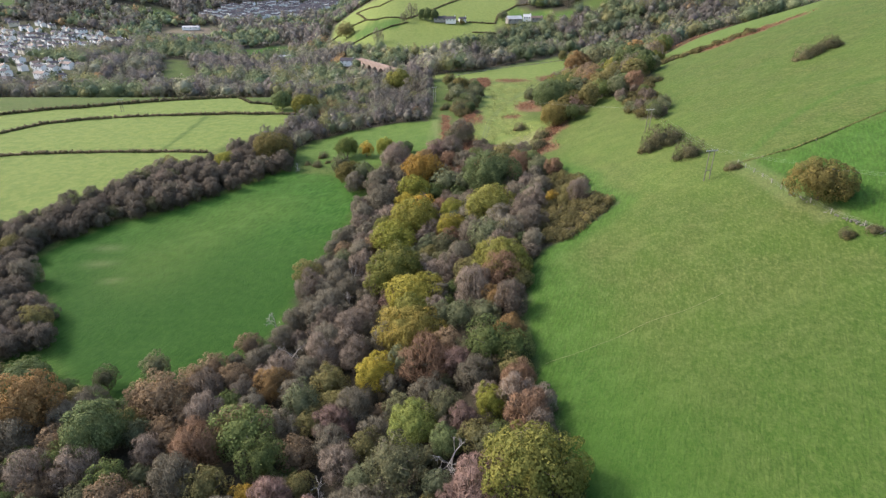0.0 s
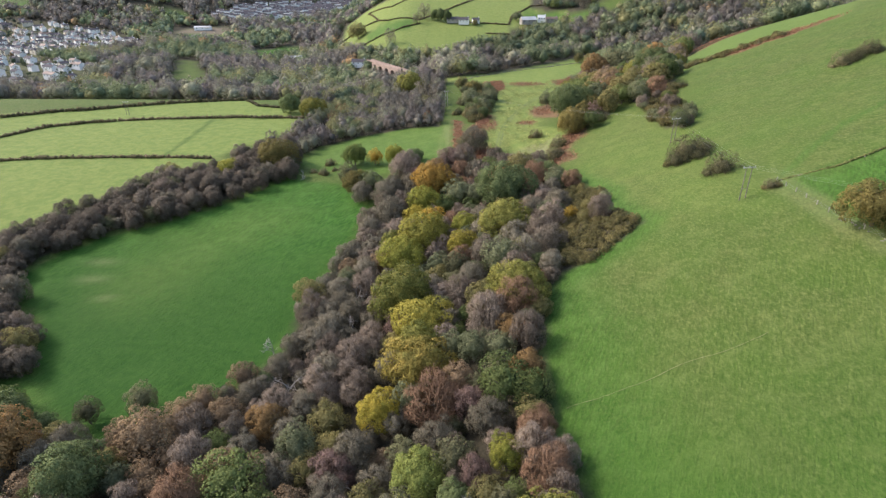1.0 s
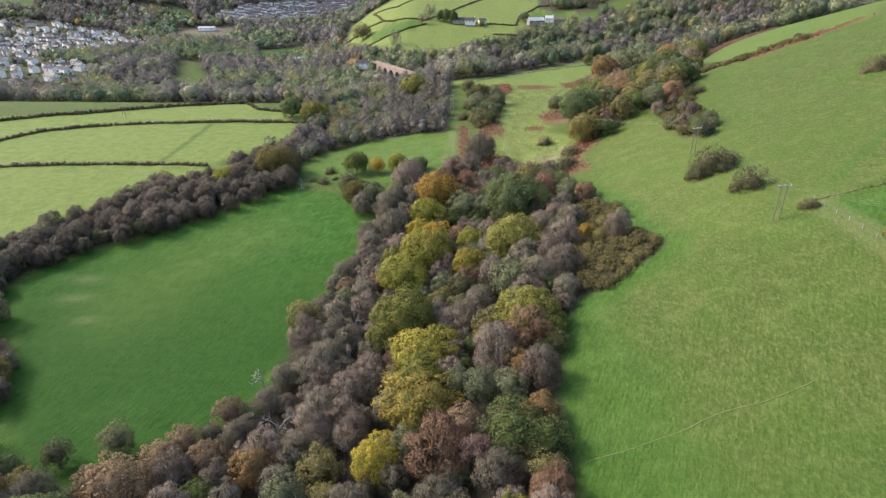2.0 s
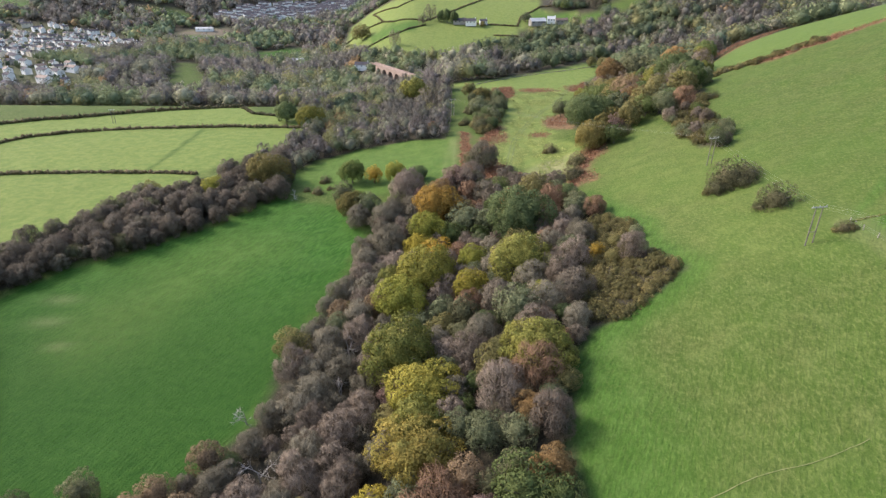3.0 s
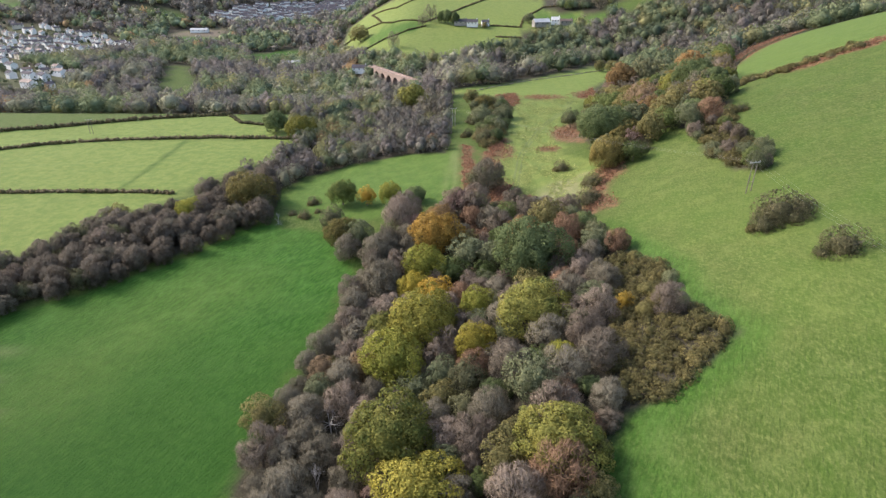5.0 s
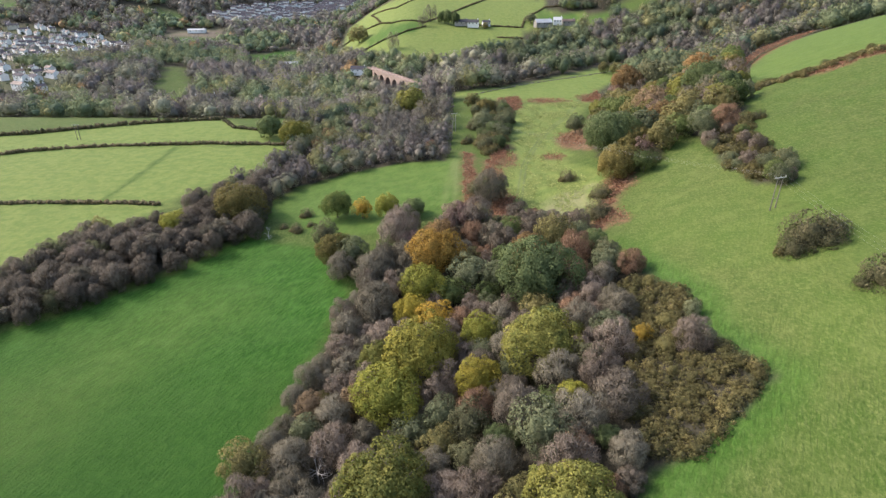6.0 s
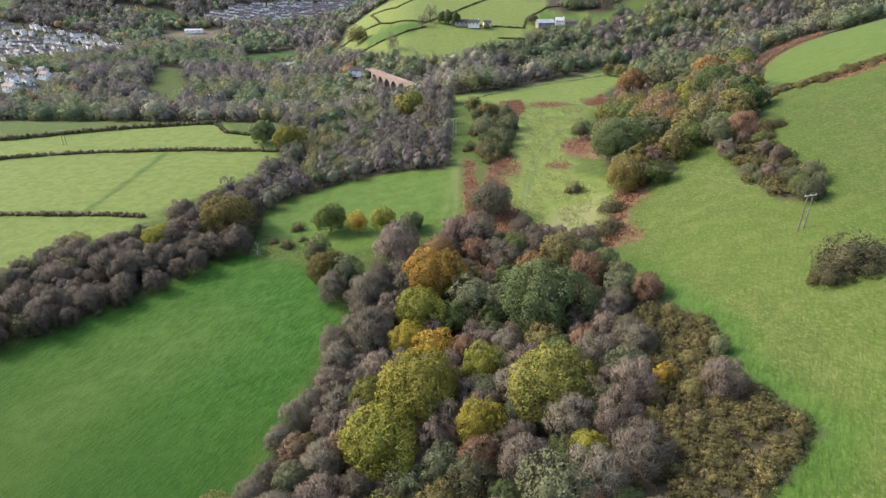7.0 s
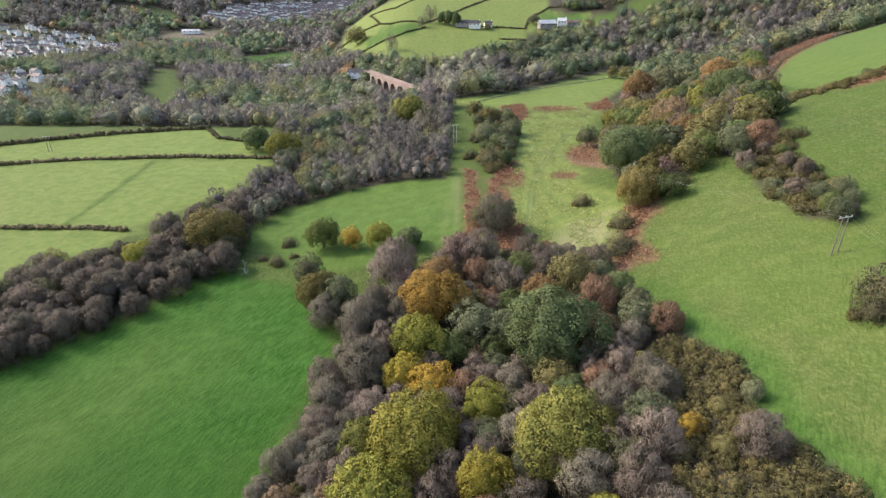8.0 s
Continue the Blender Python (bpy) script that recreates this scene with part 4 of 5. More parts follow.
def bracken(names):
    rng = np.random.default_rng(5)
    pieces = []
    for name in names:
        poly = AREAS[name]
        xs, ys = [p[0] for p in poly], [p[1] for p in poly]
        area = (max(xs) - min(xs)) * (max(ys) - min(ys))
        n = int(min(60000, area * 7))
        px, py = rng.uniform(min(xs), max(xs), n), rng.uniform(min(ys), max(ys), n)
        ok = inside(px, py, poly) + 1.5 * np.sin(px * 0.8) * np.sin(py * 0.6) > 0.6
        px, py = px[ok], py[ok]
        high = rng.uniform(0.15, 0.9, len(px)) * (0.7 + 0.5 * np.sin(px * 0.7 + py * 0.5))
        p = np.stack([px, py, ground(px, py) + high], axis=1)
        d = rng.normal(size=(len(px), 3)) * 0.5 + np.array([0, 0, 1.0])
        pieces.append(sprays(rng, p, d / np.linalg.norm(d, axis=1)[:, None], 0.27))
    for x, y, wide, deep in BRACKEN_SPOTS:
        n = int(wide * deep * 9)
        a, far = rng.uniform(0, 6.28, n), np.sqrt(rng.uniform(0, 1, n)) * (1 + 0.25 * rng.normal(size=n))
        px, py = x + np.cos(a) * far * wide, y + np.sin(a) * far * deep
        p = np.stack([px, py, ground(px, py) + rng.uniform(0.15, 0.9, n)], axis=1)
        pieces.append(sprays(rng, p, unit(rng.normal(size=(n, 3)) * 0.5 + np.array([0, 0, 1.0])), 0.27))
    tagged(new("bracken", mesh_of("bracken", *join(pieces), LEAVES["fern"])), "rust-brown dead bracken fronds on rough ground", "bracken", kind="stuff")


bracken(["bracken_a", "bracken_c", "bracken_d", "bracken_e", "bracken_f", "bracken_g", "bracken_h", "bracken_j"])

def rough_grass():
    """Tussocks in drifts over the rough ground between the gorse."""
    rng = np.random.default_rng(14)
    px, py = rng.uniform(10, 80, 70000), rng.uniform(222, 445, 70000)
    drift = np.array([noise.noise(Vector((x * 0.16, y * 0.07, 3.1))) + 0.6 * noise.noise(Vector((x * 0.5, y * 0.3, 8.7))) for x, y in zip(px, py)])
    ok = (inside(px, py, AREAS["corridor"]) > -2) & (drift + rng.normal(size=len(px)) * 0.15 > 0.02)
    px, py = px[ok], py[ok]
    p = np.stack([px, py, sward(px, py) + rng.uniform(0.05, 0.14, len(px))], axis=1)
    d = unit(rng.normal(size=(len(px), 3)) * 0.16 + np.array([0, 0, 1.0]))
    v, f = sprays(rng, p, d, 0.34, 0.12)
    tips = unit(np.repeat(d * 0.4 + np.array([0, 0, 1.0]), 4, axis=0))
    tagged(new("rough_grass", mesh_of("rough_grass", v, [f], LEAVES["tussock"], True, tips)), "tussocky yellow-green rough grass between gorse and bracken", "grass", kind="stuff")


rough_grass()

# ---------------------------------------------------------------- far woods, thousands of crowns


def tinted(name, through=0.2):
    n = Nodes(name)
    tint = n.add("ShaderNodeAttribute")
    tint.attribute_name = "tint"
    island = n.add("ShaderNodeNewGeometry").outputs["Random Per Island"]
    tone = n.sums("MULTIPLY", n.sums("ADD", n.sums("MULTIPLY", island, 0.24), 0.88), n.sums("ADD", n.sums("MULTIPLY", n.ramp(n.noise(0.9, 4.0, 0.75), 0.3, 0.7), 0.4), 0.8))
    hsv = n.add("ShaderNodeHueSaturation", Value=tone, Color=tint.outputs["Color"])
    n.bump(n.sums("ADD", n.noise(0.7, 3.0, 0.6), n.sums("MULTIPLY", n.noise(2.2, 3.0, 0.7), 0.5)), 0.8, 1.2)
    n.finish(hsv.outputs[0], 0.9, 0.08)
    glow = n.add("ShaderNodeBsdfTranslucent", Color=hsv.outputs[0])
    blend = n.add("ShaderNodeMixShader", Fac=through)
    n.tree.links.new(n.bsdf.outputs[0], blend.inputs[1])
    n.tree.links.new(glow.outputs[0], blend.inputs[2])
    n.tree.links.new(blend.outputs[0], n.out.inputs[0])
    return n.material


FAR_LEAVES = tinted("far_foliage")
OPEN = ["strip", "hill_a", "hill_b", "hill_c", "hill_d", "hill_e", "hill_f", "hill_g", "vale_h", "vale_i", "plough", "glade", "vale_k", "vale_l",
        "town_a", "town_b", "town_c", "pasture_far", "field_b", "field_c", "corridor", "bracken_d", "bracken_e", "hillfields"]
# autumn tints cooled and lightened: distance haze put into the crowns' base colour
HAZY_TINTS = np.array([(0.255, 0.238, 0.2), (0.268, 0.236, 0.212), (0.325, 0.32, 0.222), (0.285, 0.32, 0.17), (0.215, 0.262, 0.142), (0.35, 0.34, 0.162), (0.43, 0.3, 0.16), (0.165, 0.212, 0.135)])
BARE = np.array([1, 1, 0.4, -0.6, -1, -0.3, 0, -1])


def far_brush(rng, fine=1.0, flat=0.95, tall=1.75):
    """A leafless tree seen from afar: a feathery dome of upright twigs."""
    middle, foot = np.array([0, 0, tall - flat]), np.array([0, 0, tall - 2.1 * flat])
    v, f = core(rng, 0.55, tall, flat, 1, 2.6)
    pieces = [(v, f, unit(v - middle))]
    for c, r in lobes(rng, 14, tall, flat, 0.24, 0.42):
        n = int(26 * fine * (r / 0.35) ** 2)
        out = unit(c - middle)
        d = unit(rng.normal(size=(n, 3)) + out * 0.8 + np.array([0, 0, 0.35]))
        p = c + d * (r * rng.uniform(0.6, 1.05, n))[:, None]
        v, f = twigs(rng, p, unit(d + rng.normal(size=(n, 3)) * 0.4), unit(p - foot) + rng.normal(size=(n, 3)) * 0.3, rng.uniform(0.08, 0.2, (n, 1)), rng.uniform(0.025, 0.05, (n, 1)) / fine)
        pieces.append((v, f, np.repeat(d * 0.35 + out * 0.65 + np.array([0, 0, 0.1]) + rng.normal(size=(n, 3)) * 0.24, 3, axis=0)))
    return join_round(pieces)


def far_wood(name, label, spots, wide, share, count, per, leaf, seed, scale=70.0, small=0.2, level=2, tone=1.0):
    """One sheet of woodland: a crown at every spot, leafy or bare, in a mixture of haze-cooled autumn tints."""
    rng = np.random.default_rng(seed)
    leafy_models = [leaf_crown(rng, count, per, leaf, 1.7, 0.9, small, small + 0.14, level, 0.45, 0.58, 2.8, 0.4, 0.3) for k in range(8)]
    bare_models = [far_brush(rng, 1.0 if per > 6 else 0.3) for k in range(8)]
    verts, by, tints, normals, base = [], {}, [], [], 0
    share = np.array(share, float)
    heights = ground(spots[:, 0], spots[:, 1])
    for (x, y), z in zip(spots, heights):
        stand = noise.noise(Vector((x / scale, y / scale, seed * 3.7)))
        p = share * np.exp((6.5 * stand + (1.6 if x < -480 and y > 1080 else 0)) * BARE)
        tint = int(rng.choice(len(HAZY_TINTS), p=p / p.sum()))
        v, faces, nrm = (bare_models if BARE[tint] > 0.5 else leafy_models)[int(rng.integers(8))]
        a, r = rng.uniform(0, 6.28), rng.uniform(*wide) / 2
        ca, sa, r = math.cos(a) * r, math.sin(a) * r, min(r, 7.5)
        high = r * rng.uniform(0.85, 1.45)
        verts.append(np.stack([v[:, 0] * ca - v[:, 1] * sa + x, v[:, 0] * sa + v[:, 1] * ca + y, v[:, 2] * high + z - 0.1 * r], axis=1))
        normals.append(np.stack([nrm[:, 0] * math.cos(a) - nrm[:, 1] * math.sin(a), nrm[:, 0] * math.sin(a) + nrm[:, 1] * math.cos(a), nrm[:, 2]], axis=1))
        for f in faces:
            by.setdefault(f.shape[1], []).append(f + base)
        base += len(v)
        tints.append(np.repeat((HAZY_TINTS[tint] * tone * rng.uniform(0.78, 1.2))[None], len(v), axis=0))
    me = mesh_of(name, np.concatenate(verts), [np.concatenate(f) for f in by.values()], FAR_LEAVES, True, np.concatenate(normals))
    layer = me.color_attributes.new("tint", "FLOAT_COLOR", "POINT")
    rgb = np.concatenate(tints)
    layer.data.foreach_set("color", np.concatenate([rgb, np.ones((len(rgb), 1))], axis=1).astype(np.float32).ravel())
    return tagged(new(name, me), label, "woodland", kind="stuff")


def wooded(x0, x1, y0, y1, step, seed, margin):
    """Spots on a jittered grid where the land is wooded."""
    rng = np.random.default_rng(seed)
    gx, gy = np.meshgrid(np.arange(x0, x1, step), np.arange(y0, y1, step * 0.87))
    gx[::2] += step / 2
    px, py = (gx + rng.uniform(-0.35, 0.35, gx.shape) * step).ravel(), (gy + rng.uniform(-0.35, 0.35, gy.shape) * step).ravel()
    ok = (np.abs(px + 20) < 0.86 * py + 30) & (py > 435) & (inside(px, py, AREAS["midwood"]) < 0) | (inside(px, py, AREAS["midwood"]) > 0) & (py > 470)
    for name in OPEN:
        ok &= inside(px, py, AREAS[name]) < -(margin + 4 if name[:4] in ("hill", "vale", "plou", "glad") else margin)
    ok &= ~((px > 150) & (py < 480) & (inside(px, py, AREAS["gully"]) < 0))
    ok &= ~((px > -12) & (px < 150) & (py < 470) & (inside(px, py, AREAS["gully"]) < 0))
    for x, y in ((-216, 788), (-109, 697), (-243, 577), (-236, 621), (-270, 1039), (-410, 638), (-398, 589), (-212, 657), (-424, 1017)):
        ok &= np.hypot((px - x) / 11, (py - y + 9) / 19) > 1
    ok &= near_line(px, py, [(-89.0, 661.0), (-35.0, 569.0)]) > 9
    return np.stack([px, py], axis=1)[ok]


spots = wooded(-620, 20, 430, 900, 12.4, 1, 4)
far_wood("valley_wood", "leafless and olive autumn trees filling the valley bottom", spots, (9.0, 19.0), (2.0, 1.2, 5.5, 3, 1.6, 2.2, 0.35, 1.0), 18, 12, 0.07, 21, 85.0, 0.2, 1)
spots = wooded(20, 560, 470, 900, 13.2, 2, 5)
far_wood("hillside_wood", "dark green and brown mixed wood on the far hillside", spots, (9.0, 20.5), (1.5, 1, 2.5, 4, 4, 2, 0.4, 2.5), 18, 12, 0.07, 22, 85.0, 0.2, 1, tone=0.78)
mid = np.random.default_rng(9).uniform((-110, 270), (0, 470), (9000, 2))
mid = mid[(inside(mid[:, 0], mid[:, 1], AREAS["midwood"]) > 1.5)]
kept = []
for x, y in mid:
    if len(kept) < 700 and free(x, y, 3.6, 0.62) and all((x - a) ** 2 + (y - b) ** 2 > 20 for a, b in kept):
        kept.append((x, y))
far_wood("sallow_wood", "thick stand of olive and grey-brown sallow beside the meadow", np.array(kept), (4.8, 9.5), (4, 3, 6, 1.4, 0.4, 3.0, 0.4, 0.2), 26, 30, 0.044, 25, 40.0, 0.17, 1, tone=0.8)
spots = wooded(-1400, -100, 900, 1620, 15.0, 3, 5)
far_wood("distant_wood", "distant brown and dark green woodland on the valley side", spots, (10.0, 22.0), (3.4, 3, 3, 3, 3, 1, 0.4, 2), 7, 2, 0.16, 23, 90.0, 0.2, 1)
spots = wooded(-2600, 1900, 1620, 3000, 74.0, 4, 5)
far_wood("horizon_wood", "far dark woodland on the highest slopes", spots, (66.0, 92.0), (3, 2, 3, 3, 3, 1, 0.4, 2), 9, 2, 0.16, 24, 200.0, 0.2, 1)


# ---------------------------------------------------------------- buildings
RENDER_WHITE = plain("white_render", (0.84, 0.83, 0.8), (0.88, 0.87, 0.85), 0.6)
RENDER_CREAM = plain("cream_render", (0.55, 0.5, 0.4), (0.66, 0.6, 0.5), 0.6)
STONE_GREY = plain("grey_stone", (0.22, 0.21, 0.19), (0.36, 0.34, 0.31), 1.2, relief=0.05)
STONE_MOSSY = plain("mossy_stone", (0.13, 0.135, 0.095), (0.25, 0.24, 0.2), 1.2, relief=0.05)
STONE_PINK = plain("pink_sandstone", (0.26, 0.195, 0.165), (0.36, 0.28, 0.24), 0.5, relief=0.05)
SLATE = plain("slate", (0.055, 0.05, 0.06), (0.1, 0.092, 0.1), 0.8, 0.95)
SLATE_BROWN = plain("brown_tile", (0.12, 0.085, 0.07), (0.2, 0.145, 0.12), 0.8, 0.7)
ROOF_SHEET = plain("pale_roof_sheet", (0.45, 0.45, 0.45), (0.6, 0.6, 0.6), 0.3, 0.5)
GLASS = plain("window_glass", (0.03, 0.035, 0.04), (0.06, 0.065, 0.07), 0.5, 0.15)
ASPHALT = plain("asphalt", (0.09, 0.09, 0.09), (0.16, 0.155, 0.15), 0.7)


def gable(bm, wide, deep, eaves, ridge):
    """Walls of a house with two gable ends, long side along x."""
    a, b = wide / 2, deep / 2
    low = [bm.verts.new(p) for p in ((-a, -b, -1.5), (a, -b, -1.5), (a, b, -1.5), (-a, b, -1.5))]
    top = [bm.verts.new(p) for p in ((-a, -b, eaves), (a, -b, eaves), (a, b, eaves), (-a, b, eaves))]
    tips = [bm.verts.new((-a, 0, ridge)), bm.verts.new((a, 0, ridge))]
    bm.faces.new((low[0], low[1], top[1], top[0]))
    bm.faces.new((low[2], low[3], top[3], top[2]))
    bm.faces.new((low[1], low[2], top[2], tips[1], top[1]))
    bm.faces.new((low[3], low[0], top[0], tips[0], top[3]))
    return bm


def roof(bm, wide, deep, eaves, ridge, over=0.35, thick=0.18):
    """Two roof slopes with a real thickness, over the eaves and gables."""
    a, b = wide / 2 + over, deep / 2 + over
    fall = (ridge - eaves) / (deep / 2) * over
    for side in (-1, 1):
        p = [(-a, side * b, eaves - fall), (a, side * b, eaves - fall), (a, 0, ridge), (-a, 0, ridge)]
        v = [bm.verts.new(q) for q in p] + [bm.verts.new((x, y, z + thick)) for x, y, z in p]
        for f in ((0, 1, 2, 3), (7, 6, 5, 4), (0, 4, 5, 1), (1, 5, 6, 2), (2, 6, 7, 3), (3, 7, 4, 0)):
            bm.faces.new([v[i] for i in f])
    bmesh.ops.recalc_face_normals(bm, faces=bm.faces)
    return bm


def house(name, label, m, wide, deep, eaves, ridge, wall_mat, roof_mat, windows=3, chimney=True, group="", category="house"):
    ob = thing(name, label, category, m, group)
    part("wall", gable(bmesh.new(), wide, deep, eaves, ridge), wall_mat, ob)
    part("roof", roof(bmesh.new(), wide, deep, eaves, ridge), roof_mat, ob, "pitched slate roof" if roof_mat is SLATE else "")
    if chimney:
        bm = bmesh.new()
        box(bm, (wide * 0.38, -0.45, eaves), (wide * 0.38 + 0.9, 0.45, ridge + 1.1))
        box(bm, (wide * 0.38 + 0.2, -0.2, ridge + 1.1), (wide * 0.38 + 0.65, 0.2, ridge + 1.5))
        part("chimney", bm, wall_mat, ob)
    for k in range(windows):
        x = (k + 0.5) / windows * wide - wide / 2
        bm = bmesh.new()
        box(bm, (x - 0.6, -deep / 2 - 0.04, eaves - 1.9), (x + 0.6, -deep / 2 + 0.06, eaves - 0.6))
        part("window", bm, GLASS, ob)
    return ob


def town():
    """Rows of pale houses along the valley side, and the denser far town as one sheet of roofs."""
    rng = np.random.default_rng(8)
    far_off = pose(0, 0, -500)
    kinds = [(RENDER_WHITE, SLATE, "white rendered house with a grey slate roof in town"),
             (RENDER_CREAM, SLATE, "cream rendered house with a slate roof in town"),
             (RENDER_WHITE, SLATE_BROWN, "white house with a brown tiled roof in town"),
             (STONE_GREY, SLATE, "grey stone house with a slate roof in town")]
    models = []
    for wall_mat, roof_mat, label in kinds:
        for wide, deep, eaves, ridge in ((9.0, 7.0, 5.6, 7.4), (16.0, 7.5, 5.8, 7.8)):
            models.append([house("house", label, far_off, wide, deep, eaves, ridge, wall_mat, roof_mat, 2 if wide < 10 else 3, True, "houses of the town"), False])
    odds = np.array([6, 4, 2.4, 1.6, 2, 1.2, 0.8, 0.6])
    odds /= odds.sum()
    made = 0
    for area, step, gap, turn in (("town_b", 21.0, 26.0, -0.3), ("town_a", 12.5, 27.0, -0.5)):
        poly = AREAS[area]
        c, s_ = math.cos(turn), math.sin(turn)
        cx, cy = sum(p[0] for p in poly) / len(poly), sum(p[1] for p in poly) / len(poly)
        for j in range(-22, 23):
            for i in range(-40, 41):
                u, v = i * step + rng.normal() * 1.2 + (j % 2) * step / 2, j * gap + rng.normal() * 1.5 + 8 * math.sin(i * 0.25)
                x, y = cx + u * c - v * s_, cy + u * s_ + v * c
                if inside(np.array([x]), np.array([y]), poly)[0] < 3 or abs(x) > 0.84 * y or rng.random() < 0.24 or made > 320:
                    continue
                slot = models[int(rng.choice(8, p=odds))]
                turned = turn - 0.2 + rng.normal() * 0.1 + (math.pi / 2 if rng.random() < 0.3 else 0)
                m = Matrix.LocRotScale((x, y, gz(x, y)), Euler((0, 0, turned)), None)
                if slot[1]:
                    copy_thing(slot[0], m)
                else:
                    slot[0].matrix_world, slot[1] = m, True
                made += 1
    for ob, used in models:
        if not used:
            for o in (*ob.children_recursive, ob):
                bpy.data.objects.remove(o)
    bm_wall, bm_roof = bmesh.new(), bmesh.new()
    poly = AREAS["town_c"]
    xs, ys = [p[0] for p in poly], [p[1] for p in poly]
    for k in range(900):
        x, y = rng.uniform(min(xs), max(xs)), rng.uniform(min(ys), max(ys))
        if inside(np.array([x]), np.array([y]), poly)[0] < 2:
            continue
        y = round(y / 20) * 20 + rng.normal() * 2
        m = Matrix.LocRotScale((x, y, gz(x, y)), Euler((0, 0, rng.normal() * 0.25 + 0.2)), None)
        wide = rng.uniform(8, 17)
        for bm, made_by in ((bm_wall, gable), (bm_roof, roof)):
            piece = made_by(bmesh.new(), wide, 7.0, 6.2, 8.0)
            piece.transform(m)
            me = bpy.data.meshes.new("piece")
            piece.to_mesh(me)
            piece.free()
            bm.from_mesh(me)
            bpy.data.meshes.remove(me)
    far_town = tagged(new("far_town"), "crowded pale houses of the distant town", "houses", kind="stuff")
    part("wall", bm_wall, RENDER_WHITE, far_town)
    part("roof", bm_roof, SLATE, far_town)


def viaduct():
    """Stone viaduct of round arches, walls open right through, with a parapet and a flat deck."""
    p, q, top = Vector((-89.0, 661.0, -6.0)), Vector((-35.0, 569.0, -6.0)), 0.0
    long = (q - p).length
    turn = math.atan2(q.y - p.y, q.x - p.x)
    ob = thing("viaduct", "old pinkish stone railway viaduct with round arches", "viaduct", Matrix.LocRotScale(p, Euler((0, 0, turn)), None))
    bays, half, deep = 7, 2.6, -24.0
    bay = long / bays
    r = bay * 0.39
    spring = -1.6 - r
    for k in range(bays):
        bm = bmesh.new()
        mid, x0, x1 = (k + 0.5) * bay, k * bay, (k + 1) * bay
        arc = [(mid + r * math.cos(math.pi * (1 - i / 14)), spring + r * math.sin(math.pi * (1 - i / 14))) for i in range(15)]
        for side in (-half, half):
            low = [bm.verts.new((x, side, z)) for x, z in [(mid - r, deep)] + arc + [(mid + r, deep)]]
            high = [bm.verts.new((x, side, top)) for x in [x0] + [a for a, _ in arc] + [x1]]
            foot = [bm.verts.new((x0, side, deep)), bm.verts.new((x1, side, deep))]
            bm.faces.new((foot[0], low[0], low[1], high[1], high[0]))
            bm.faces.new((low[-1], foot[1], high[-1], high[-2], low[-2]))
            for i in range(1, 15):
                bm.faces.new((low[i], low[i + 1], high[i + 1], high[i]))
        bm.verts.ensure_lookup_table()
        count = len(bm.verts) // 2
        for i in range(16):
            bm.faces.new((bm.verts[i], bm.verts[i + count], bm.verts[i + 1 + count], bm.verts[i + 1]))
        bmesh.ops.recalc_face_normals(bm, faces=bm.faces)
        part("arch", bm, STONE_PINK, ob)
    bm = bmesh.new()
    box(bm, (-14, -half - 0.2, 0.004), (long + 14, half + 0.2, 0.4))
    part("deck", bm, plain("deck_gravel", (0.25, 0.19, 0.165), (0.35, 0.275, 0.24), 0.6), ob, "pinkish gravel deck")
    for side in (-half, half):
        bm = bmesh.new()
        box(bm, (-14, side - 0.25, 0.404), (long + 14, side + 0.25, 1.5))
        box(bm, (-14, side - 0.33, 1.504), (long + 14, side + 0.33, 1.7))
        part("parapet", bm, STONE_PINK, ob)


town()
viaduct()
rng_town = np.random.default_rng(40)
yards = np.concatenate([rng_town.uniform((-1000, 570), (-370, 1150), (1100, 2)), rng_town.uniform((-460, 1120), (-230, 1500), (500, 2))])
yards = yards[np.maximum.reduce([inside(yards[:, 0], yards[:, 1], AREAS[k]) for k in ("town_a", "town_b", "town_c")]) > 1]
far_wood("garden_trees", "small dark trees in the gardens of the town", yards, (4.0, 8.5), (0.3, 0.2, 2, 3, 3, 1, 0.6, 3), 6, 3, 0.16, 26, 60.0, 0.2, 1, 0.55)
farm = [(10.3, 812.0, 13, 8, 4.6, 7.4, RENDER_WHITE, SLATE, "farmhouse", "white farmhouse with a slate roof"),
        (-4.0, 818.0, 16, 8, 3.6, 6.2, STONE_GREY, SLATE, "barn", "long grey stone barn"),
        (26.0, 816.0, 9, 7, 3.4, 5.6, RENDER_WHITE, SLATE, "outbuilding", "small white farm outbuilding"),
        (94.0, 812.0, 20, 10, 4.5, 8.0, STONE_GREY, ROOF_SHEET, "barn", "wide barn with a pale sheet roof"),
        (112.0, 818.0, 10, 8, 4.6, 7.6, RENDER_WHITE, ROOF_SHEET, "farmhouse", "white farmhouse with a pale roof"),
        (124.0, 812.0, 15, 8, 3.6, 5.8, STONE_GREY, SLATE_BROWN, "barn", "low barn with a brown roof"),
        (-428.0, 1036.0, 27, 10, 3.2, 5.0, RENDER_WHITE, ROOF_SHEET, "warehouse", "long white low warehouse in the valley"),
        (-213.0, 792.0, 22, 11, 5.0, 8.0, RENDER_CREAM, ROOF_SHEET, "farmhouse", "cream building with a pale roof among trees"),
        (-112.0, 700.0, 16, 8, 5.0, 7.8, RENDER_WHITE, SLATE, "cottage", "white cottage with a slate roof beside the viaduct"),
        (-238.0, 571.0, 12, 8, 5.0, 8.0, RENDER_WHITE, SLATE, "cottage", "white cottage with a slate roof among trees"),
        (-222.0, 577.0, 7, 7, 5.6, 8.4, RENDER_WHITE, SLATE, "cottage", "small white cottage among leafless trees")]
